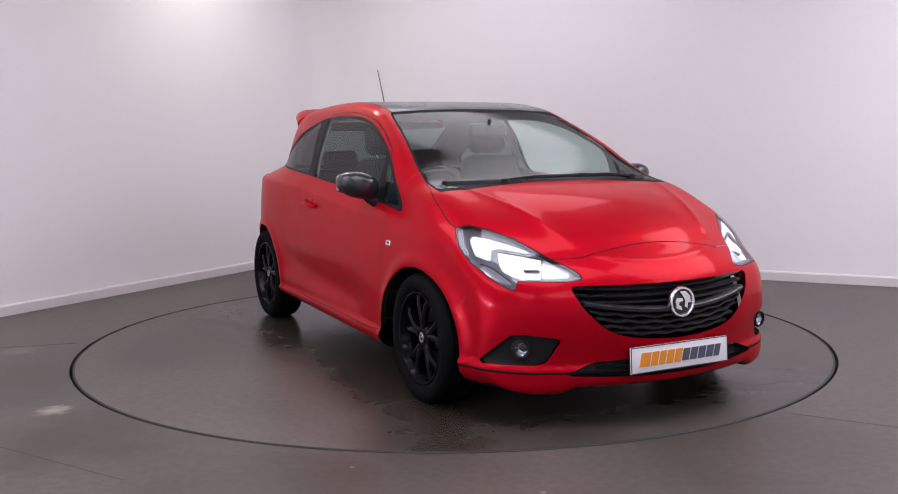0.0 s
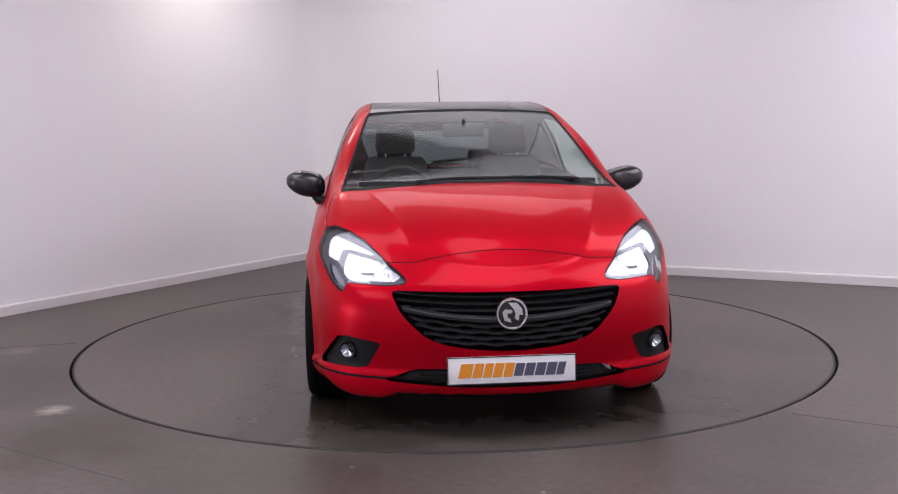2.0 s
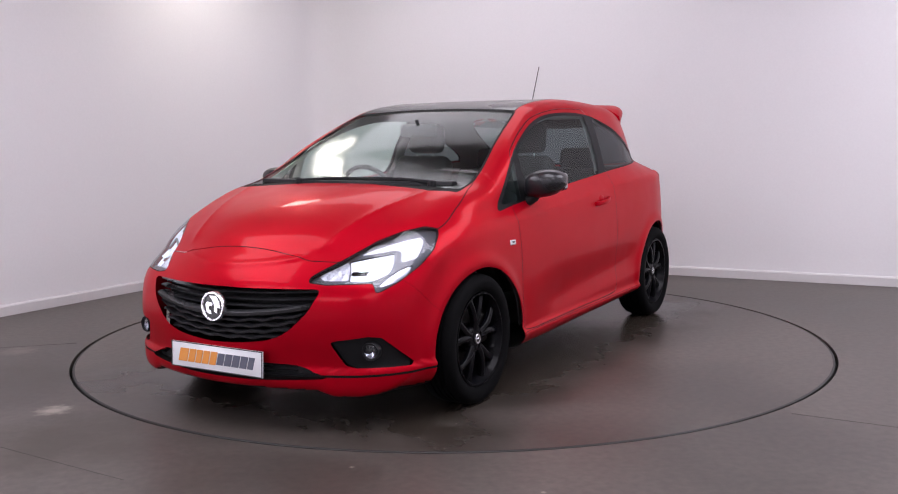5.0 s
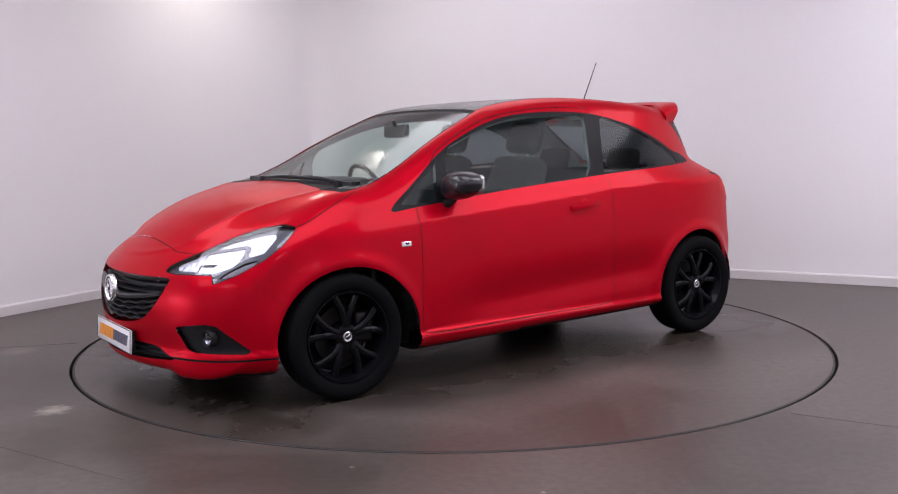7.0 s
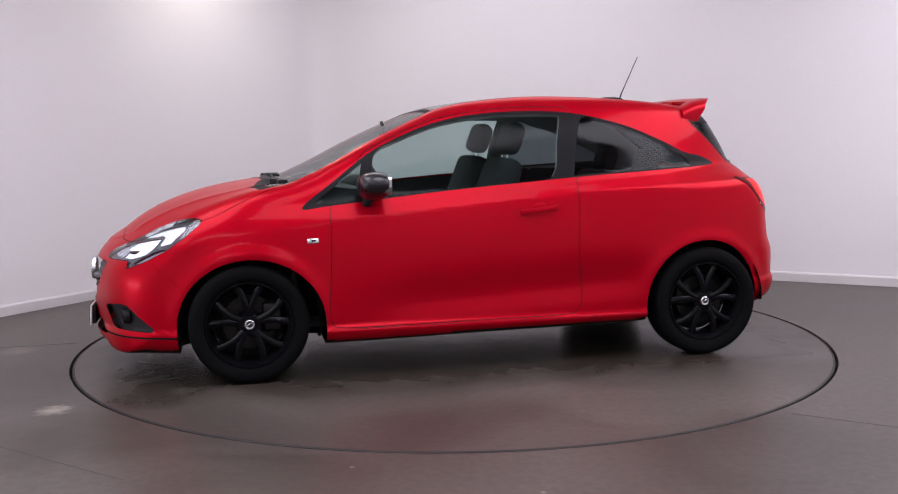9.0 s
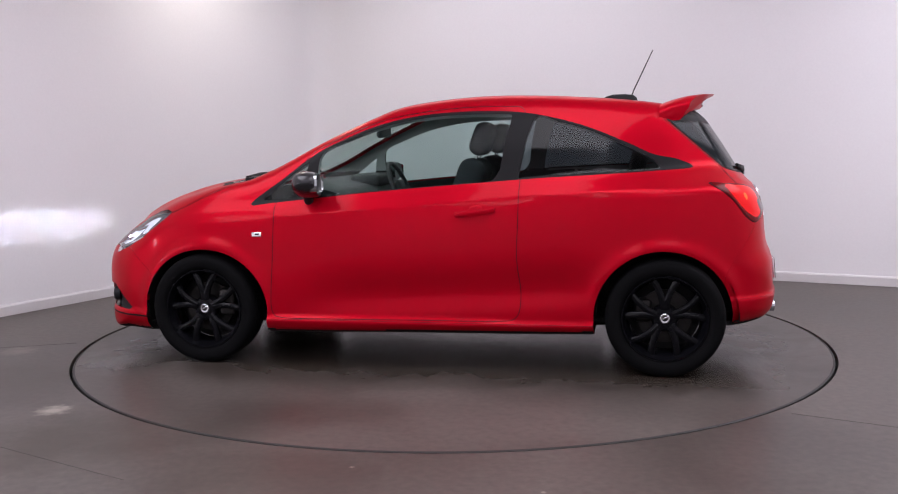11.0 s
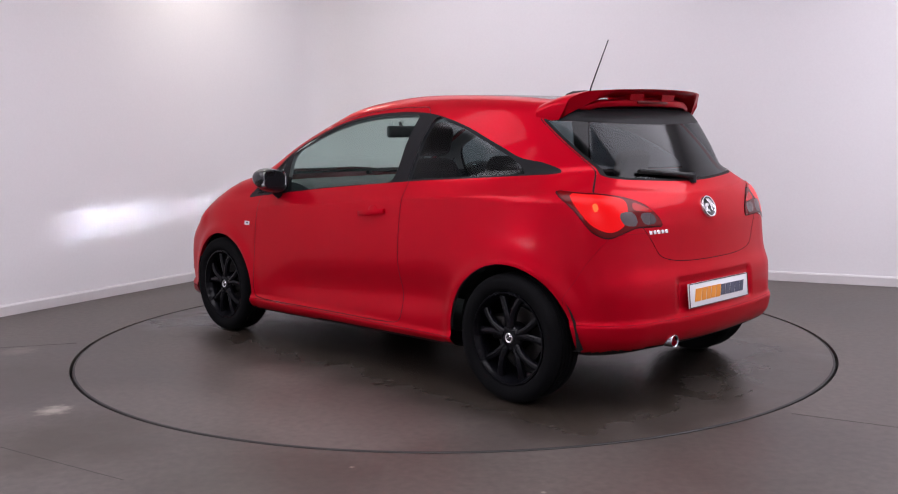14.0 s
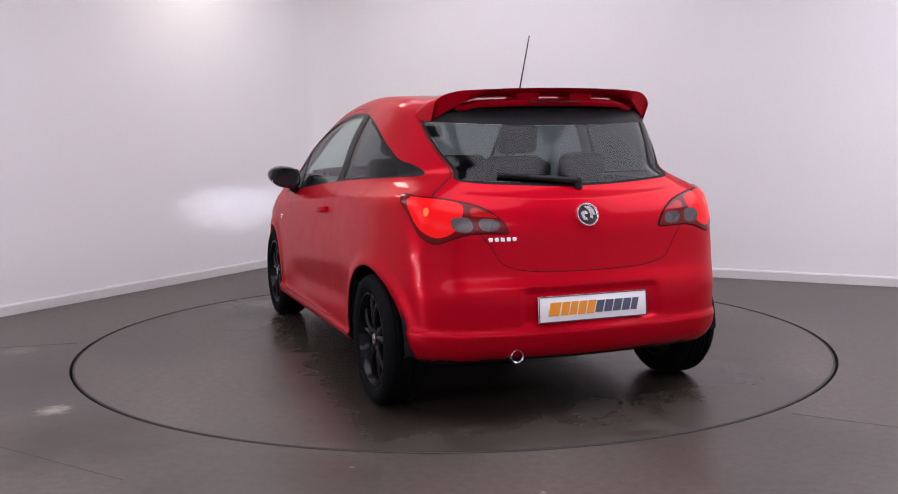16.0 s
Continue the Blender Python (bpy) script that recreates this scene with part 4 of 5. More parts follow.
def plate(at, tilt, yaw):
    """A show plate: white board with a rim and a row of slanting bars in orange and slate."""
    root = new("show_plate")
    root.parent = CAR
    tagged(root, "white show plate with orange and slate bars")
    root.matrix_basis = pose(*at, 90 + tilt, 0, yaw)
    part("board", box((0.530, 0.113, 0.008), (0, 0, 0), 0.002), WHITE, root)
    for sx, sy, x, y in ((0.530, 0.004, 0, 0.0545), (0.530, 0.004, 0, -0.0545), (0.004, 0.105, 0.263, 0), (0.004, 0.105, -0.263, 0)):
        part("rim", box((sx, sy, 0.003), (x, y, 0.0052), 0.0008, 1), SATIN, root)
    x = -0.222
    for k, w in enumerate((0.058, 0.043, 0.040, 0.043, 0.043, 0.043, 0.044, 0.045, 0.044, 0.037)):
        h, s = (0.058, 0.014) if k < 5 else (0.052, 0.013)
        bm = bmesh.new()
        pts = [(x, -h / 2), (x + w - 0.006, -h / 2), (x + w - 0.006 + s, h / 2), (x + s, h / 2)]
        lo, hi = [bm.verts.new((a, b, 0.004)) for a, b in pts], [bm.verts.new((a, b, 0.0062)) for a, b in pts]
        bm.faces.new(hi)
        for i in range(4):
            bm.faces.new((lo[i], lo[(i + 1) % 4], hi[(i + 1) % 4], hi[i]))
        part("bar", bm, ORANGE if k < 5 else SLATE, root)
        x += w
    return root


plate((2.097, 0, 0.296), -3, 90)
plate((-1.858, 0.005, 0.496), -5, -90)
part("plate_holder", box((0.020, 0.50, 0.10), (2.083, 0, 0.296), 0.005), TRIM, CAR)

# headlamps
GLOW = material("lamp_glow", (0.7, 0.72, 0.78), 0.3, emit=0.62, emit_colour=(0.82, 0.88, 1.0))
BRIGHT = material("reflector_glow", (0.7, 0.72, 0.78), 0.3, emit=0.30, emit_colour=(0.84, 0.88, 1.0))
BEAM = material("beam_source", (1, 1, 1), 0.5, emit=21000.0, emit_colour=(0.82, 0.86, 1.0))
BOWL = material("lamp_bezel", (0.10, 0.104, 0.115), 0.3, 0.7)
RIBS = material("rib_glow", (0.6, 0.62, 0.7), 0.25, 0.6, emit=0.22, emit_colour=(0.85, 0.89, 1.0))
DIM = material("lamp_chrome", (0.55, 0.57, 0.62), 0.18, 1.0)


def faceted(m, scale, low, high):
    """Moulded facets: the reflector glows unevenly from cell to cell."""
    b = m.node_tree.nodes["Principled BSDF"]
    co = node(m, "ShaderNodeTexCoord")
    stretch = node(m, "ShaderNodeMapping")
    stretch.inputs["Scale"].default_value = (1.0, 1.0, 0.45)
    cells = node(m, "ShaderNodeTexVoronoi", Scale=scale)
    tone = node(m, "ShaderNodeMapRange")
    glow = b.inputs["Emission Strength"].default_value
    tone.inputs["To Min"].default_value, tone.inputs["To Max"].default_value = glow * low, glow * high
    link(m, co.outputs["Object"], stretch.inputs["Vector"]), link(m, stretch.outputs[0], cells.inputs["Vector"])
    link(m, cells.outputs["Color"], tone.inputs["Value"]), link(m, tone.outputs[0], b.inputs["Emission Strength"])
    bump = node(m, "ShaderNodeBump", Strength=0.6, Distance=0.004)
    link(m, cells.outputs["Distance"], bump.inputs["Height"]), link(m, bump.outputs[0], b.inputs["Normal"])


faceted(GLOW, 34.0, 0.3, 1.7)
faceted(BRIGHT, 60.0, 0.4, 1.6)
faceted(RIBS, 60.0, 0.1, 2.0)


def slant(points):
    return lambda x, y, z: np.maximum(inside(hard(points), np.abs(y) - x, z), 1.3 - x)


SHELL.cut(slant([(-1.235, 0.744), (-1.13, 0.768), (-1.04, 0.786), (-0.93, 0.804), (-0.835, 0.814), (-0.822, 0.795), (-0.885, 0.730), (-0.99, 0.712), (-0.975, 0.757), (-1.02, 0.765), (-1.155, 0.750)]), "hl_drl", ["headlamp"])
SHELL.cut(slant([(-1.325, 0.655), (-1.47, 0.655), (-1.485, 0.676), (-1.405, 0.716), (-1.34, 0.724), (-1.295, 0.728), (-1.30, 0.70)]), "hl_rib", ["headlamp"])
SHELL.cut(slant([(-1.290, 0.727), (-1.156, 0.741), (-1.018, 0.754), (-1.04, 0.706), (-1.075, 0.674), (-1.185, 0.652), (-1.32, 0.653), (-1.295, 0.70)]), "hl_main", ["headlamp"])
SHELL.cut(lambda x, y, z: np.maximum(np.maximum(np.abs(np.abs(y) - 0.585) - 0.030, np.abs(z - 0.692) - 0.014), 1.6 - x), "hl_port", ["hl_main"])
SHELL.cut(slant([(-1.16, 0.622), (-1.11, 0.650), (-1.00, 0.692), (-0.906, 0.706), (-0.953, 0.663), (-1.048, 0.636)]), "hl_turn", ["headlamp"])
HL = ["hl_port", "headlamp", "hl_drl", "hl_rib", "hl_main", "hl_turn"]
for test, sy in ((LEFT, 1), (RIGHT, -1)):
    root = new("headlight")
    root.parent = CAR
    tagged(root, "lit headlight with white daytime strip and dark bezel")
    lens = SHELL.take(HL, "lens", LENS, root, "clear headlight lens", 0.0, test)
    lens.visible_shadow = False
    SHELL.take(["headlamp"], "bezel", BOWL, root, "dark grey bezel", -0.018, test)
    SHELL.take(["hl_drl"], "daytime_strip", BRIGHT, root, "glowing white strip", -0.016, test)
    SHELL.take(["hl_rib"], "inner_reflector", RIBS, root, "ribbed chrome reflector", -0.022, test)
    SHELL.take(["hl_turn"], "indicator", DIM, root, "", -0.026, test)
    # dipped beam: a bright slit at the back of a channel with added glowing walls
    c = Vector((on_skin(sy * 0.585, 0.695) - 0.030, sy * 0.585, 0.692))
    SHELL.take(["hl_main"], "main_reflector", GLOW, root, "glowing main reflector", -0.026, test)
    bm = bmesh.new()
    near = [bm.verts.new((on_skin(c.y + a * 0.031, c.z + b * 0.015) - 0.020, c.y + a * 0.031, c.z + b * 0.015)) for a, b in ((-1, -1), (1, -1), (1, 1), (-1, 1))]
    far = [bm.verts.new(c + Vector((-0.088, a * 0.030, b * 0.014))) for a, b in ((-1, -1), (1, -1), (1, 1), (-1, 1))]
    for i in range(4):
        bm.faces.new((near[i], near[(i + 1) % 4], far[(i + 1) % 4], far[i]))
    bm.faces.new(far)
    part("beam_channel", bm, GLOW, root)
    part("beam_lamp", box((0.002, 0.058, 0.027), c + Vector((-0.084, 0, 0))), BEAM, root, "white light source")
    # fog lamp
    fog = new("fog_light")
    fog.parent = CAR
    SHELL.take(["fog_hole"], "housing", TRIM, fog, "black housing", -0.022, test)
    fx = on_skin(sy * 0.665, 0.352) - 0.016
    m = frame_on((fx, sy * 0.665, 0.352), (1, sy * 0.25, 0)) @ Matrix.Rotation(math.pi / 2, 4, "X")
    part("bezel", lathe_bm([(0.030, 0.010), (0.036, 0.014), (0.040, 0.006), (0.040, -0.02), (0.030, -0.02)], 32, True, m), TRIM, fog)
    part("reflector", lathe_bm([(0.0005, -0.015), (0.018, -0.008), (0.030, 0.002), (0.030, -0.012)], 32, m=m), DIM, fog)
    part("lens", lathe_bm([(0.0005, 0.010), (0.02, 0.008), (0.031, 0.003)], 32, m=m), LENS, fog)

# tail lamps, on the slanting coordinate y + x
LAMP_RED = material("lamp_red", (0.40, 0.003, 0.005), 0.2, 0, 0.2)
LAMP_LIT = material("lamp_red_lit", (0.30, 0.001, 0.002), 0.3, 0, 0.05, emit=0.55, emit_colour=(1.0, 0.003, 0.006))
LAMP_BULB = material("lamp_bulb_lit", (0.6, 0.05, 0.02), 0.4, 0, 0.10, emit=0.9, emit_colour=(1.0, 0.16, 0.03))
LAMP_CLEAR = grain(material("lamp_clear", (0.06, 0.045, 0.05), 0.3, 0.3, 0.2), 150, 0.35, 0.3, 0.001)
SMOKE = material("lamp_smoke", (0.11, 0.002, 0.003), 0.2, 0, 0.10)
for m_ in (LAMP_LIT, LAMP_BULB, LAMP_RED, SMOKE):
    m_.node_tree.nodes["Principled BSDF"].inputs["Specular IOR Level"].default_value = 0.12


def slant_rear(points):
    return lambda x, y, z: np.maximum(inside(outline(points, 3), np.abs(y) + x, z), x + 1.2)


SHELL.cut(slant_rear([(-0.795, 0.972), (-0.90, 0.976), (-1.03, 0.968), (-1.14, 0.948), (-1.16, 0.90), (-1.13, 0.838), (-1.05, 0.812), (-0.97, 0.826), (-0.89, 0.868)]), "tl_lit", ["tail_lamp"])
SHELL.cut(slant_rear([(-0.935, 0.936), (-0.962, 0.934), (-0.968, 0.914), (-0.950, 0.900), (-0.934, 0.914)]), "tl_bulb", ["tl_lit"])
SHELL.cut(slant_rear([(-1.106, 0.891), (-1.197, 0.892), (-1.222, 0.838), (-1.133, 0.843)]), "tl_clear", ["tail_lamp", "tl_lit"])
SHELL.cut(slant_rear([(-1.25, 0.884), (-1.335, 0.882), (-1.358, 0.842), (-1.275, 0.840)]), "tl_clear", ["tail_lamp"])
SHELL.cut(slant_rear([(-1.20, 0.935), (-1.27, 0.918), (-1.345, 0.892), (-1.26, 0.896), (-1.20, 0.905)]), "tl_red", ["tail_lamp"])
for test in (LEFT, RIGHT):
    root = new("tail_light")
    root.parent = CAR
    tagged(root, "red tail light, lit, with smoked and clear fields")
    SHELL.take(["tail_lamp"], "smoked_lens", SMOKE, root, "smoked dark red lens", 0.004, test)
    SHELL.take(["tl_lit"], "lit_field", LAMP_LIT, root, "glowing red field", 0.004, test)
    SHELL.take(["tl_bulb"], "bulb_spot", LAMP_BULB, root, "bright orange spot", 0.004, test)
    SHELL.take(["tl_clear"], "clear_field", LAMP_CLEAR, root, "clear greyish field", 0.004, test)
    SHELL.take(["tl_red"], "red_field", LAMP_RED, root, "", 0.004, test)

# mirrors, handles, side emblems
MIRROR = material("mirror_glass", (0.45, 0.47, 0.48), 0.03, 1.0)
for sy in (1, -1):
    root = new("door_mirror")
    root.parent = CAR
    tagged(root, "gloss black door mirror")
    root.matrix_basis = pose(0.61, sy * 0.885, 1.0, 0, 0, 0)
    bm = bmesh.new()
    bmesh.ops.create_uvsphere(bm, u_segments=32, v_segments=20, radius=1.0)
    for v in bm.verts:
        x, y, z = v.co
        q = lambda a, e: math.copysign(abs(a) ** e, a)
        y2 = q(y, 0.75)
        out = y2 * sy
        high = 0.062 * (1 - 0.28 * max(out, 0) ** 2) + 0.004
        v.co = (max(q(x, 0.8) * 0.085, -0.055) - 0.012 * out, y2 * 0.105, q(z, 0.8) * high + 0.012 * out - (0.012 if z < 0 else 0) * (1 - out) * 0.6)
    part("housing", bm, BLACK, root, angle=60)
    bm = box((0.006, 0.172, 0.092), (-0.058, 0.0, 0.002), 0.02, 4)
    for v in bm.verts:
        v.co.x += 0.008 - 0.012 * (v.co.y * sy / 0.105)
    part("glass", bm, MIRROR, root, "mirror glass")
    side_y = on_side(0.66, 0.915) - 0.885
    part("foot", tube([(0.03, sy * (side_y + 0.0), -0.10), (0.022, sy * -0.055, -0.075), (0.0, sy * -0.04, -0.04)], 0.026, 12, 0.9), TRIM, root)
    # handle
    door = DOORS["left" if sy > 0 else "right"]
    pts = []
    for u in np.linspace(0, 1, 13):
        x, z = -0.175 - 0.21 * u, 0.836 + 0.022 * u
        pts.append((x, sy * (on_side(x, z) + 0.004 + 0.026 * math.sin(math.pi * u) ** 0.6), z))
    ribbon(pts, [(0, 0.006 * sy, -0.012), (0, 0.010 * sy, 0.0), (0, 0.006 * sy, 0.012), (0, -0.008 * sy, 0.011), (0, -0.008 * sy, -0.011)], RED, "handle", door)
    x, z = -0.285, 0.862
    m = frame_on((x, sy * on_side(x, z), z), skin_normal(x, sy * on_side(x, z), z)) @ Matrix.Diagonal((1.0, 0.62, 0.12, 1))
    bm = bmesh.new()
    bmesh.ops.create_uvsphere(bm, u_segments=24, v_segments=10, radius=0.036, matrix=m)
    part("handle_recess", bm, RED, door)
    # small emblem behind the front wheel
    x, z = 0.925, 0.722
    yy = sy * on_side(x, z)
    m = frame_on((x, yy, z), skin_normal(x, yy, z))
    em = part("side_emblem", box((0.056, 0.026, 0.006), (0, 0, 0.002), 0.002, 2), CHROME, CAR, "small chrome side emblem")
    em.data.transform(m)
    bm = box((0.022, 0.010, 0.003), (0.004, 0.002, 0.0055), 0.001, 1)
    bm.transform(m)
    part("emblem_mark", bm, TRIM, em)

# aerial
zt = on_top(-1.08, 0.0)
AER = new("aerial")
AER.parent = CAR
bm = bmesh.new()
rings = []
for x, w, h in ((-0.915, 0.006, 0.008), (-0.93, 0.020, 0.020), (-0.97, 0.030, 0.034), (-1.04, 0.034, 0.041), (-1.085, 0.032, 0.040), (-1.105, 0.022, 0.028), (-1.112, 0.008, 0.012)):
    z0 = on_top(x, 0.0) - 0.004
    rings.append([bm.verts.new((x, w * math.cos(a), z0 + h * max(0.0, math.sin(a)) ** 0.6)) for a in [math.pi * k / 12 for k in range(13)]])
for a, b in zip(rings, rings[1:]):
    for k in range(12):
        bm.faces.new((a[k], a[k + 1], b[k + 1], b[k]))
bm.faces.new(rings[0]), bm.faces.new(rings[-1])
part("base", bm, TRIM, AER)
part("rod", tube([(-1.07, 0, zt + 0.008), (-1.088, 0.0, zt + 0.06), (-1.195, 0, zt + 0.29)], 0.0045, 8, 0.6), TRIM, AER, "thin black rod")


# rear spoiler
def spoiler():
    root = new("rear_spoiler")
    root.parent = TAILGATE
    tagged(root, "red roof spoiler with three slots")
    n = 61
    bm = bmesh.new()
    rings = []
    for q in np.linspace(-1, 1, n):
        y = 0.56 * math.sin(q * math.pi / 2)
        u = abs(y) / 0.56
        end = step(0.60, 0.97, u)
        cap = min(1.0, max(0.0, (abs(y) - 0.44) / 0.12))
        drop = 0.016 * u ** 2 + 0.058 * (1 - math.sqrt(1 - cap * cap))
        back, frontx = -1.535 + 0.16 * u ** 3, -1.355 + 0.135 * end
        zf, zb = 1.437 - drop - 0.022 * end, 1.456 - drop
        th = 0.018 + 0.070 * end - 0.018 * step(0.9, 1.0, cap)
        sec = []
        for s in np.linspace(0, 1, 9):
            sec.append((frontx + (back - frontx) * s, y * (1 + 0.07 * end * (1 - s)), zf + (zb - zf) * s + 0.008 * math.sin(math.pi * s)))
        for s in np.linspace(1, 0, 9):
            t = th * (0.4 + 0.6 * math.sin(math.pi * min(1.0, 0.25 + 0.75 * s)) ** 0.5 if end < 0.05 else 1 - 0.5 * (1 - s) * end)
            sec.append((frontx + (back + 0.006 + 0.040 * end * s - frontx) * s, y * (1 + 0.05 * end * (1 - s)), zf + (zb - zf) * s - t))
        rings.append([bm.verts.new(p) for p in sec])
    for a, b in zip(rings, rings[1:]):
        k = len(a)
        for i in range(k):
            bm.faces.new((a[i], a[(i + 1) % k], b[(i + 1) % k], b[i]))
    bm.faces.new(rings[0]), bm.faces.new(rings[-1])
    part("blade", bm, RED, root, angle=72)
    # lower panel under the blade, and the posts that leave three slots above it
    path = []
    for y in np.linspace(-0.46, 0.46, 37):
        u = abs(y) / 0.56
        path.append((-1.535 + 0.16 * u ** 3 + 0.072, y, 1.4 - 0.016 * u ** 2 - 0.02 * step(0.6, 0.85, u)))
    ribbon(path, [(0.10, 0, -0.012), (0.03, 0, -0.026), (0.004, 0, -0.022), (-0.004, 0, -0.012), (-0.004, 0, 0.004), (0.006, 0, 0.012), (0.10, 0, 0.014)], RED, "lower_panel", root)
    for y, w in ((0.135, 0.11), (-0.135, 0.11)):
        bm = bmesh.new()
        lo = [bm.verts.new((x, y + q * w / 2, 1.405)) for x in (-1.33, -1.465) for q in (-1, 1)]
        hi = [bm.verts.new((x, y + q * w / 2, z)) for x, z in ((-1.345, 1.432), (-1.475, 1.442)) for q in (-1, 1)]
        for f in ((lo[0], lo[1], lo[3], lo[2]), (hi[0], hi[1], hi[3], hi[2]), (lo[0], lo[1], hi[1], hi[0]), (lo[2], lo[3], hi[3], hi[2]), (lo[0], lo[2], hi[2], hi[0]), (lo[1], lo[3], hi[3], hi[1])):
            bm.faces.new(f)
        part("post", bm, RED, root)
    part("brake_strip", box((0.012, 0.26, 0.014), (-1.466, 0, 1.394), 0.004), SMOKE, root, "dark red high brake light")


spoiler()


# wipers
def wiper(base, tip, lift, thick, parent, sign=1):
    root = new("wiper")
    root.parent = parent
    tagged(root, "black wiper arm and blade")
    a, b = Vector(base), Vector(tip)
    out = Vector((0, 0, lift)) if sign > 0 else Vector((-lift, 0, 0.3 * lift))
    part("pivot", lathe_bm([(0.0005, 0.02), (0.018, 0.018), (0.022, 0.0), (0.022, -0.03), (0.0005, -0.03)], 20, m=Matrix.Translation(a) @ Matrix.Rotation(math.pi / 2, 4, "X")), TRIM, root)
    part("arm", tube([a + out * 0.6, a.lerp(b, 0.3) + out * 1.2, a.lerp(b, 0.62) + out], thick, 8, 0.6), TRIM, root)
    part("blade", tube([a.lerp(b, 0.18) + out * 0.5, a.lerp(b, 0.6) + out * 0.75, b + out * 0.4], thick * 0.8, 6, 0.8), SEAL, root)


def on_screen(y, z, lift=0.012):
    x = on_skin(y, z)
    return (x + lift, y, z)


wiper(on_screen(-0.30, 1.012), on_screen(0.24, 1.030), 0.012, 0.010, CAR)
wiper(on_screen(0.50, 1.010), on_screen(-0.06, 1.022), 0.016, 0.011, CAR)
ribbon([(on_skin(y, 1.012) - 0.012, y, 1.014) for y in np.linspace(-0.60, 0.60, 25)], [(0.03, 0, -0.010), (0.022, 0, 0.008), (-0.02, 0, 0.010), (-0.03, 0, -0.010)],
       TRIM, "cowl", CAR, "black plastic cowl below the windscreen")
wiper((on_skin(0, 1.035, -1) - 0.014, 0.0, 1.035), (on_skin(0.36, 1.075, -1) - 0.012, 0.36, 1.068), 0.010, 0.016, TAILGATE, -1)

# exhaust, lettering bars
part("exhaust_tip", lathe_bm([(0.024, 0.0), (0.028, 0.003), (0.030, 0.0), (0.029, -0.12), (0.024, -0.12)], 28, True,
                             Matrix.Translation((-1.848, 0.365, 0.303)) @ Matrix.Rotation(math.pi / 2, 4, "Z")), DIM, CAR, "chrome exhaust tip")
part("exhaust_bore", lathe_bm([(0.0005, -0.03), (0.025, -0.03), (0.025, -0.06), (0.0005, -0.06)], 24, False,
                              Matrix.Translation((-1.848, 0.365, 0.303)) @ Matrix.Rotation(math.pi / 2, 4, "Z")), SEAL, CAR)
for k in range(5):
    y, z = 0.452 - k * 0.026, 0.800
    x = on_skin(y, z, -1)
    bm = box((0.019, 0.017, 0.003), (0, 0, 0.001), 0.001, 1)
    bm.transform(frame_on((x, y, z), skin_normal(x, y, z)))
    part("model_bar", bm, CHROME, TAILGATE, "small chrome bar")


# ---------------------------------------------------------------- cabin
def soft(size, at, bevel, m=None, taper=0.0):
    bm = box(size, (0, 0, 0), bevel, 4)
    if taper:
        for v in bm.verts:
            v.co.y *= 1 - taper * (v.co.z / size[2] + 0.5)
    bm.transform(Matrix.Translation(at) @ (m or Matrix()))
    return bm


def seat(x, y):
    root = new("seat")
    root.parent = CAR
    tagged(root, "dark cloth front seat")
    lean = Matrix.Rotation(radians(-20), 4, "Y")
    part("cushion", soft((0.50, 0.50, 0.16), (x + 0.20, y, 0.46), 0.06), CLOTH, root)
    part("backrest", soft((0.15, 0.49, 0.66), (x - 0.14, y, 0.80), 0.06, lean, 0.22), CLOTH, root)
    part("headrest", soft((0.11, 0.26, 0.19), (x - 0.275, y, 1.225), 0.05, lean, 0.12), CLOTH, root)
    for q in (-0.06, 0.06):
        part("headrest_post", tube([(x - 0.235, y + q, 1.08), (x - 0.262, y + q, 1.18)], 0.007), CHROME, root)


seat(0.02, 0.36)
seat(0.02, -0.36)
part("rear_seat", soft((0.16, 1.16, 0.56), (-0.98, 0, 0.74), 0.06, Matrix.Rotation(radians(-22), 4, "Y")), CLOTH, CAR, "dark cloth rear bench back")
part("rear_cushion", soft((0.45, 1.16, 0.16), (-0.74, 0, 0.46), 0.06), CLOTH, CAR)
for y in (0.33, -0.33):
    part("rear_headrest", soft((0.09, 0.25, 0.15), (-1.115, y, 1.075), 0.04, Matrix.Rotation(radians(-15), 4, "Y")), CLOTH, CAR)
part("cabin_floor", box((2.7, 1.36, 0.03), (-0.25, 0, 0.26), 0.01), CLOTH, CAR)
part("parcel_shelf", box((0.42, 1.10, 0.02), (-1.28, 0, 0.955), 0.006), CLOTH, CAR)
# dashboard with a rounded top
bm = bmesh.new()
prof = [(0.98, 0.96), (0.86, 0.985), (0.66, 0.965), (0.52, 0.93), (0.46, 0.86), (0.48, 0.72), (0.60, 0.58), (0.98, 0.50)]
rings = [[bm.verts.new((px - 0.13 * (abs(y) / 0.66) ** 2 * (px - 0.4), y, pz)) for px, pz in prof] for y in np.linspace(-0.66, 0.66, 15)]
for a, b in zip(rings, rings[1:]):
    for i in range(len(prof)):
        bm.faces.new((a[i], a[(i + 1) % len(prof)], b[(i + 1) % len(prof)], b[i]))
bm.faces.new(rings[0]), bm.faces.new(rings[-1])
part("dashboard", bm, DASH, CAR, "dark grey dashboard")
part("instrument_hood", soft((0.20, 0.36, 0.08), (0.60, -0.36, 0.965), 0.03), DASH, CAR)
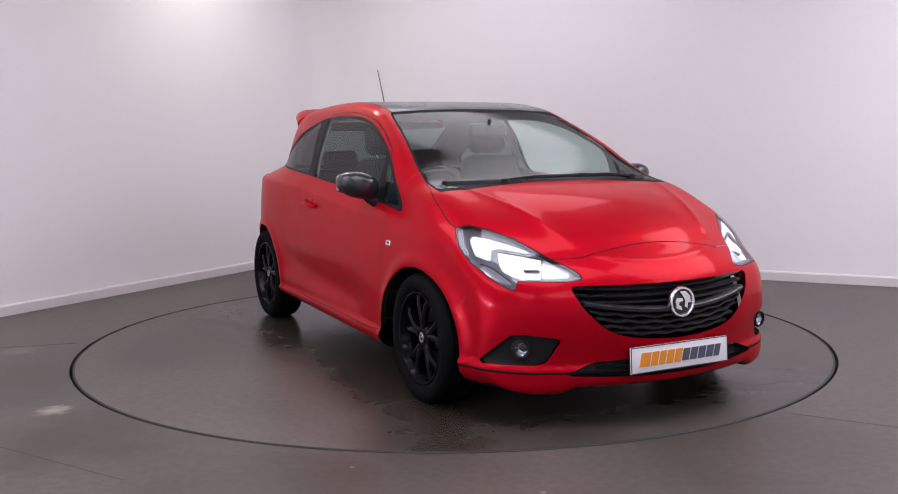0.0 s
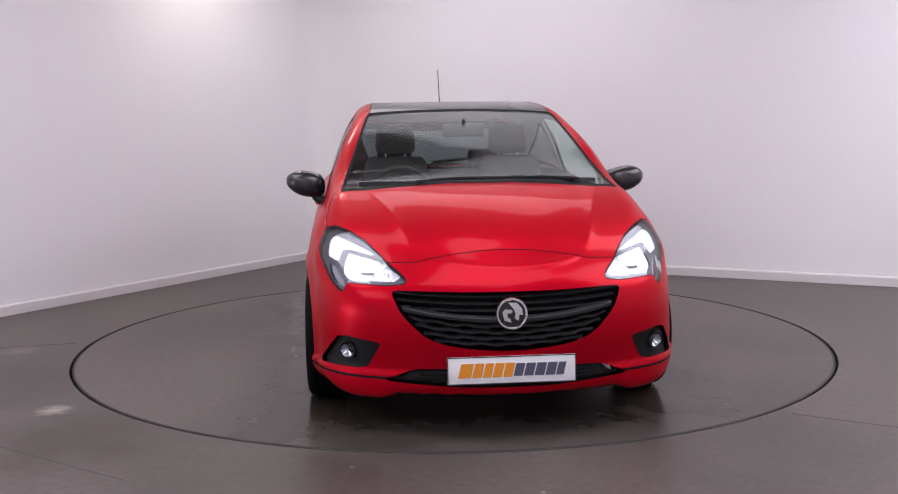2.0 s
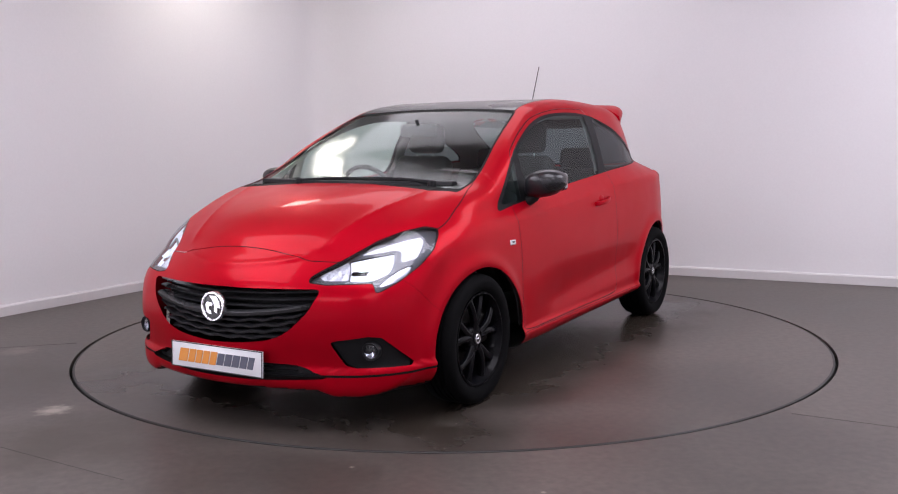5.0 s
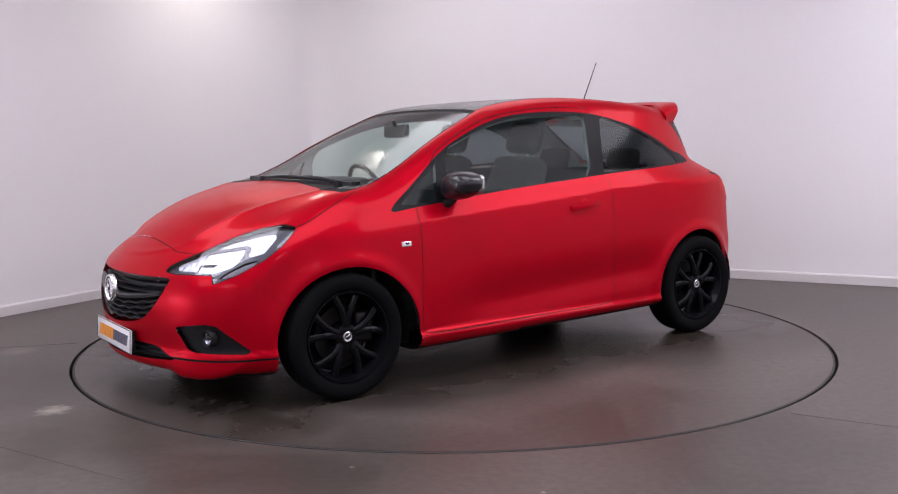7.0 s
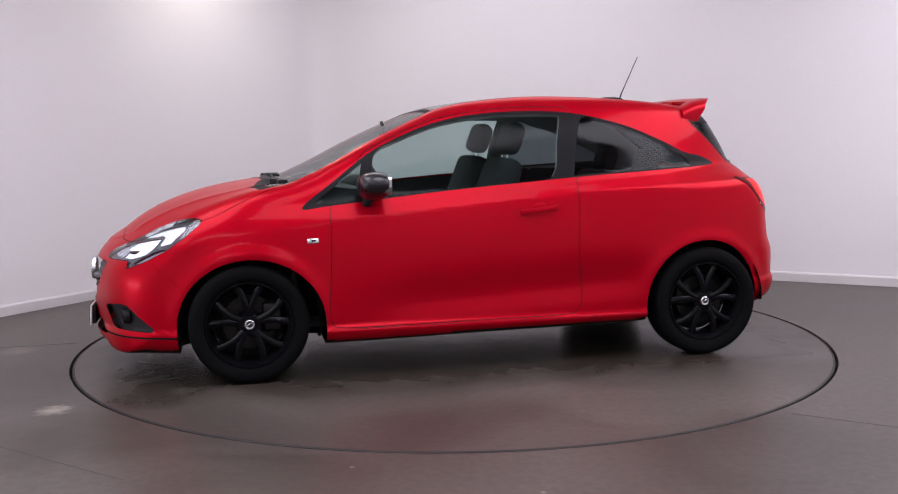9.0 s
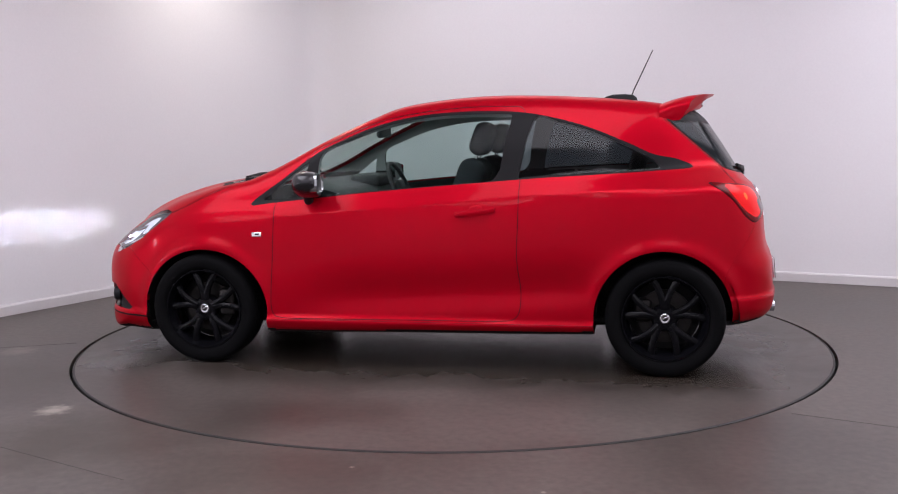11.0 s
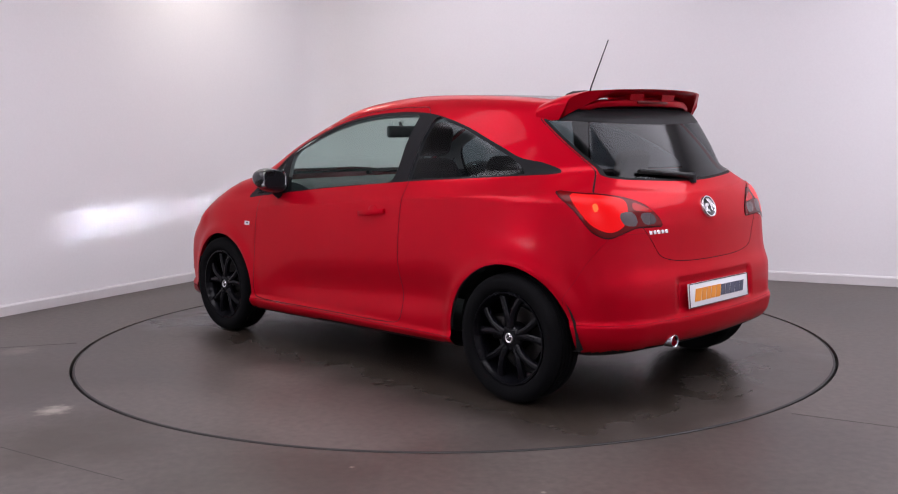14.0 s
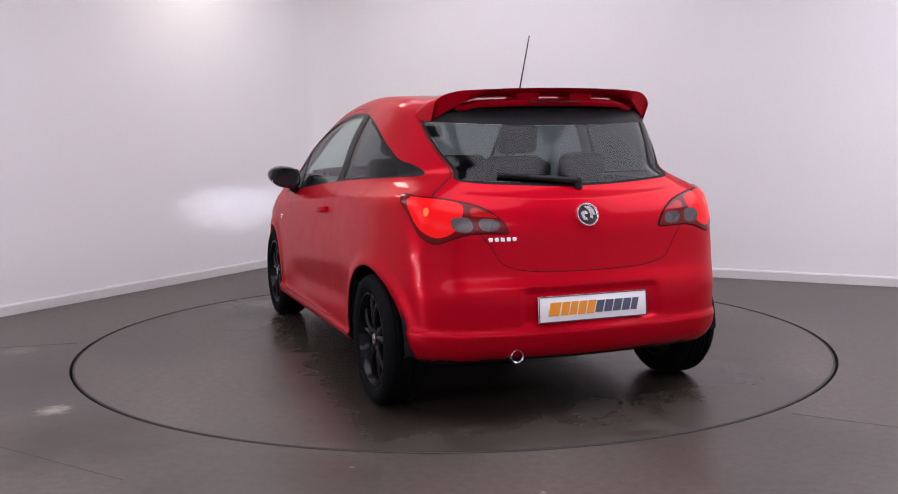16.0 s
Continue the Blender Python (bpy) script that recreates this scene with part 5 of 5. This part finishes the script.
wheel_m = Matrix.Translation((0.40, -0.36, 0.90)) @ Matrix.Rotation(radians(-66), 4, "Y")
SW = new("steering_wheel")
SW.parent = CAR
ring = [(0.185 + 0.014 * math.cos(a), 0.014 * math.sin(a)) for a in [2 * math.pi * k / 10 for k in range(10)]]
part("wheel_rim", lathe_bm(ring, 40, True, wheel_m @ Matrix.Rotation(math.pi / 2, 4, "X")), DASH, SW)
bm = soft((0.13, 0.12, 0.05), (0, 0, 0), 0.02)
for a in (0.0, math.pi, -math.pi / 2):
    box((0.12, 0.035, 0.016), (0.12 * math.sin(a), 0.12 * math.cos(a), 0), 0.004, 1, Matrix.Rotation(math.pi / 2 - a, 4, "Z"), bm)
bm.transform(wheel_m)
part("wheel_boss", bm, DASH, SW)
part("column", tube([(0.43, -0.36, 0.885), (0.62, -0.36, 0.80)], 0.035, 12), DASH, SW)
part("cabin_mirror", soft((0.035, 0.24, 0.075), (0.42, 0.0, 1.275), 0.015), DASH, CAR)
part("mirror_arm", tube([(0.42, 0, 1.28), (0.44, 0, 1.335)], 0.010), DASH, CAR)
# lining: inner skin of roof, pillars and lower cabin
for tags, name, mat, low, high in ((["roof", "seal:roof", "body", "hatch", "door", "seal:door", "seal:hatch", "trim", "trim_door"], "headlining", LINING, 1.30, 2.0),
                                   (["tail_lamp", "tl_lit", "tl_bulb", "tl_clear", "tl_red", "seal:tail_lamp", "body", "hatch", "door", "seal:door", "seal:hatch", "trim", "trim_door"], "pillar_lining", LINING, 1.02, 1.30),
                                   (["tail_lamp", "tl_lit", "tl_bulb", "tl_clear", "tl_red", "seal:tail_lamp", "body", "hatch", "door", "seal:door", "seal:hatch", "trim", "trim_door", "seal:windscreen"], "door_lining", DASH, 0.30, 1.02)):
    for side in ((LEFT, RIGHT) if name == "pillar_lining" else (lambda c: True,)):
        SHELL.take(tags, name, mat, CAR, "", -0.024, lambda c, lo=low, hi=high, ok=side: lo <= c[2] < hi and -1.72 < c[0] < 1.04 and ok(c))
part("bulkhead", box((0.03, 1.40, 0.60), (1.02, 0, 0.66), 0.01), DASH, CAR)


def motions():
    rows, disc = [], []
    for t, yaw in TURN:
        c, s = math.cos(radians(yaw)), math.sin(radians(yaw))
        rows.append((t, pose(c * CAR_X - s * CAR_Y, s * CAR_X + c * CAR_Y, 0.0, 0, 0, yaw)))
        disc.append((t, pose(0, 0, 0, 0, 0, yaw)))
    walk(CAR, rows)
    walk(TABLE, disc)


motions()
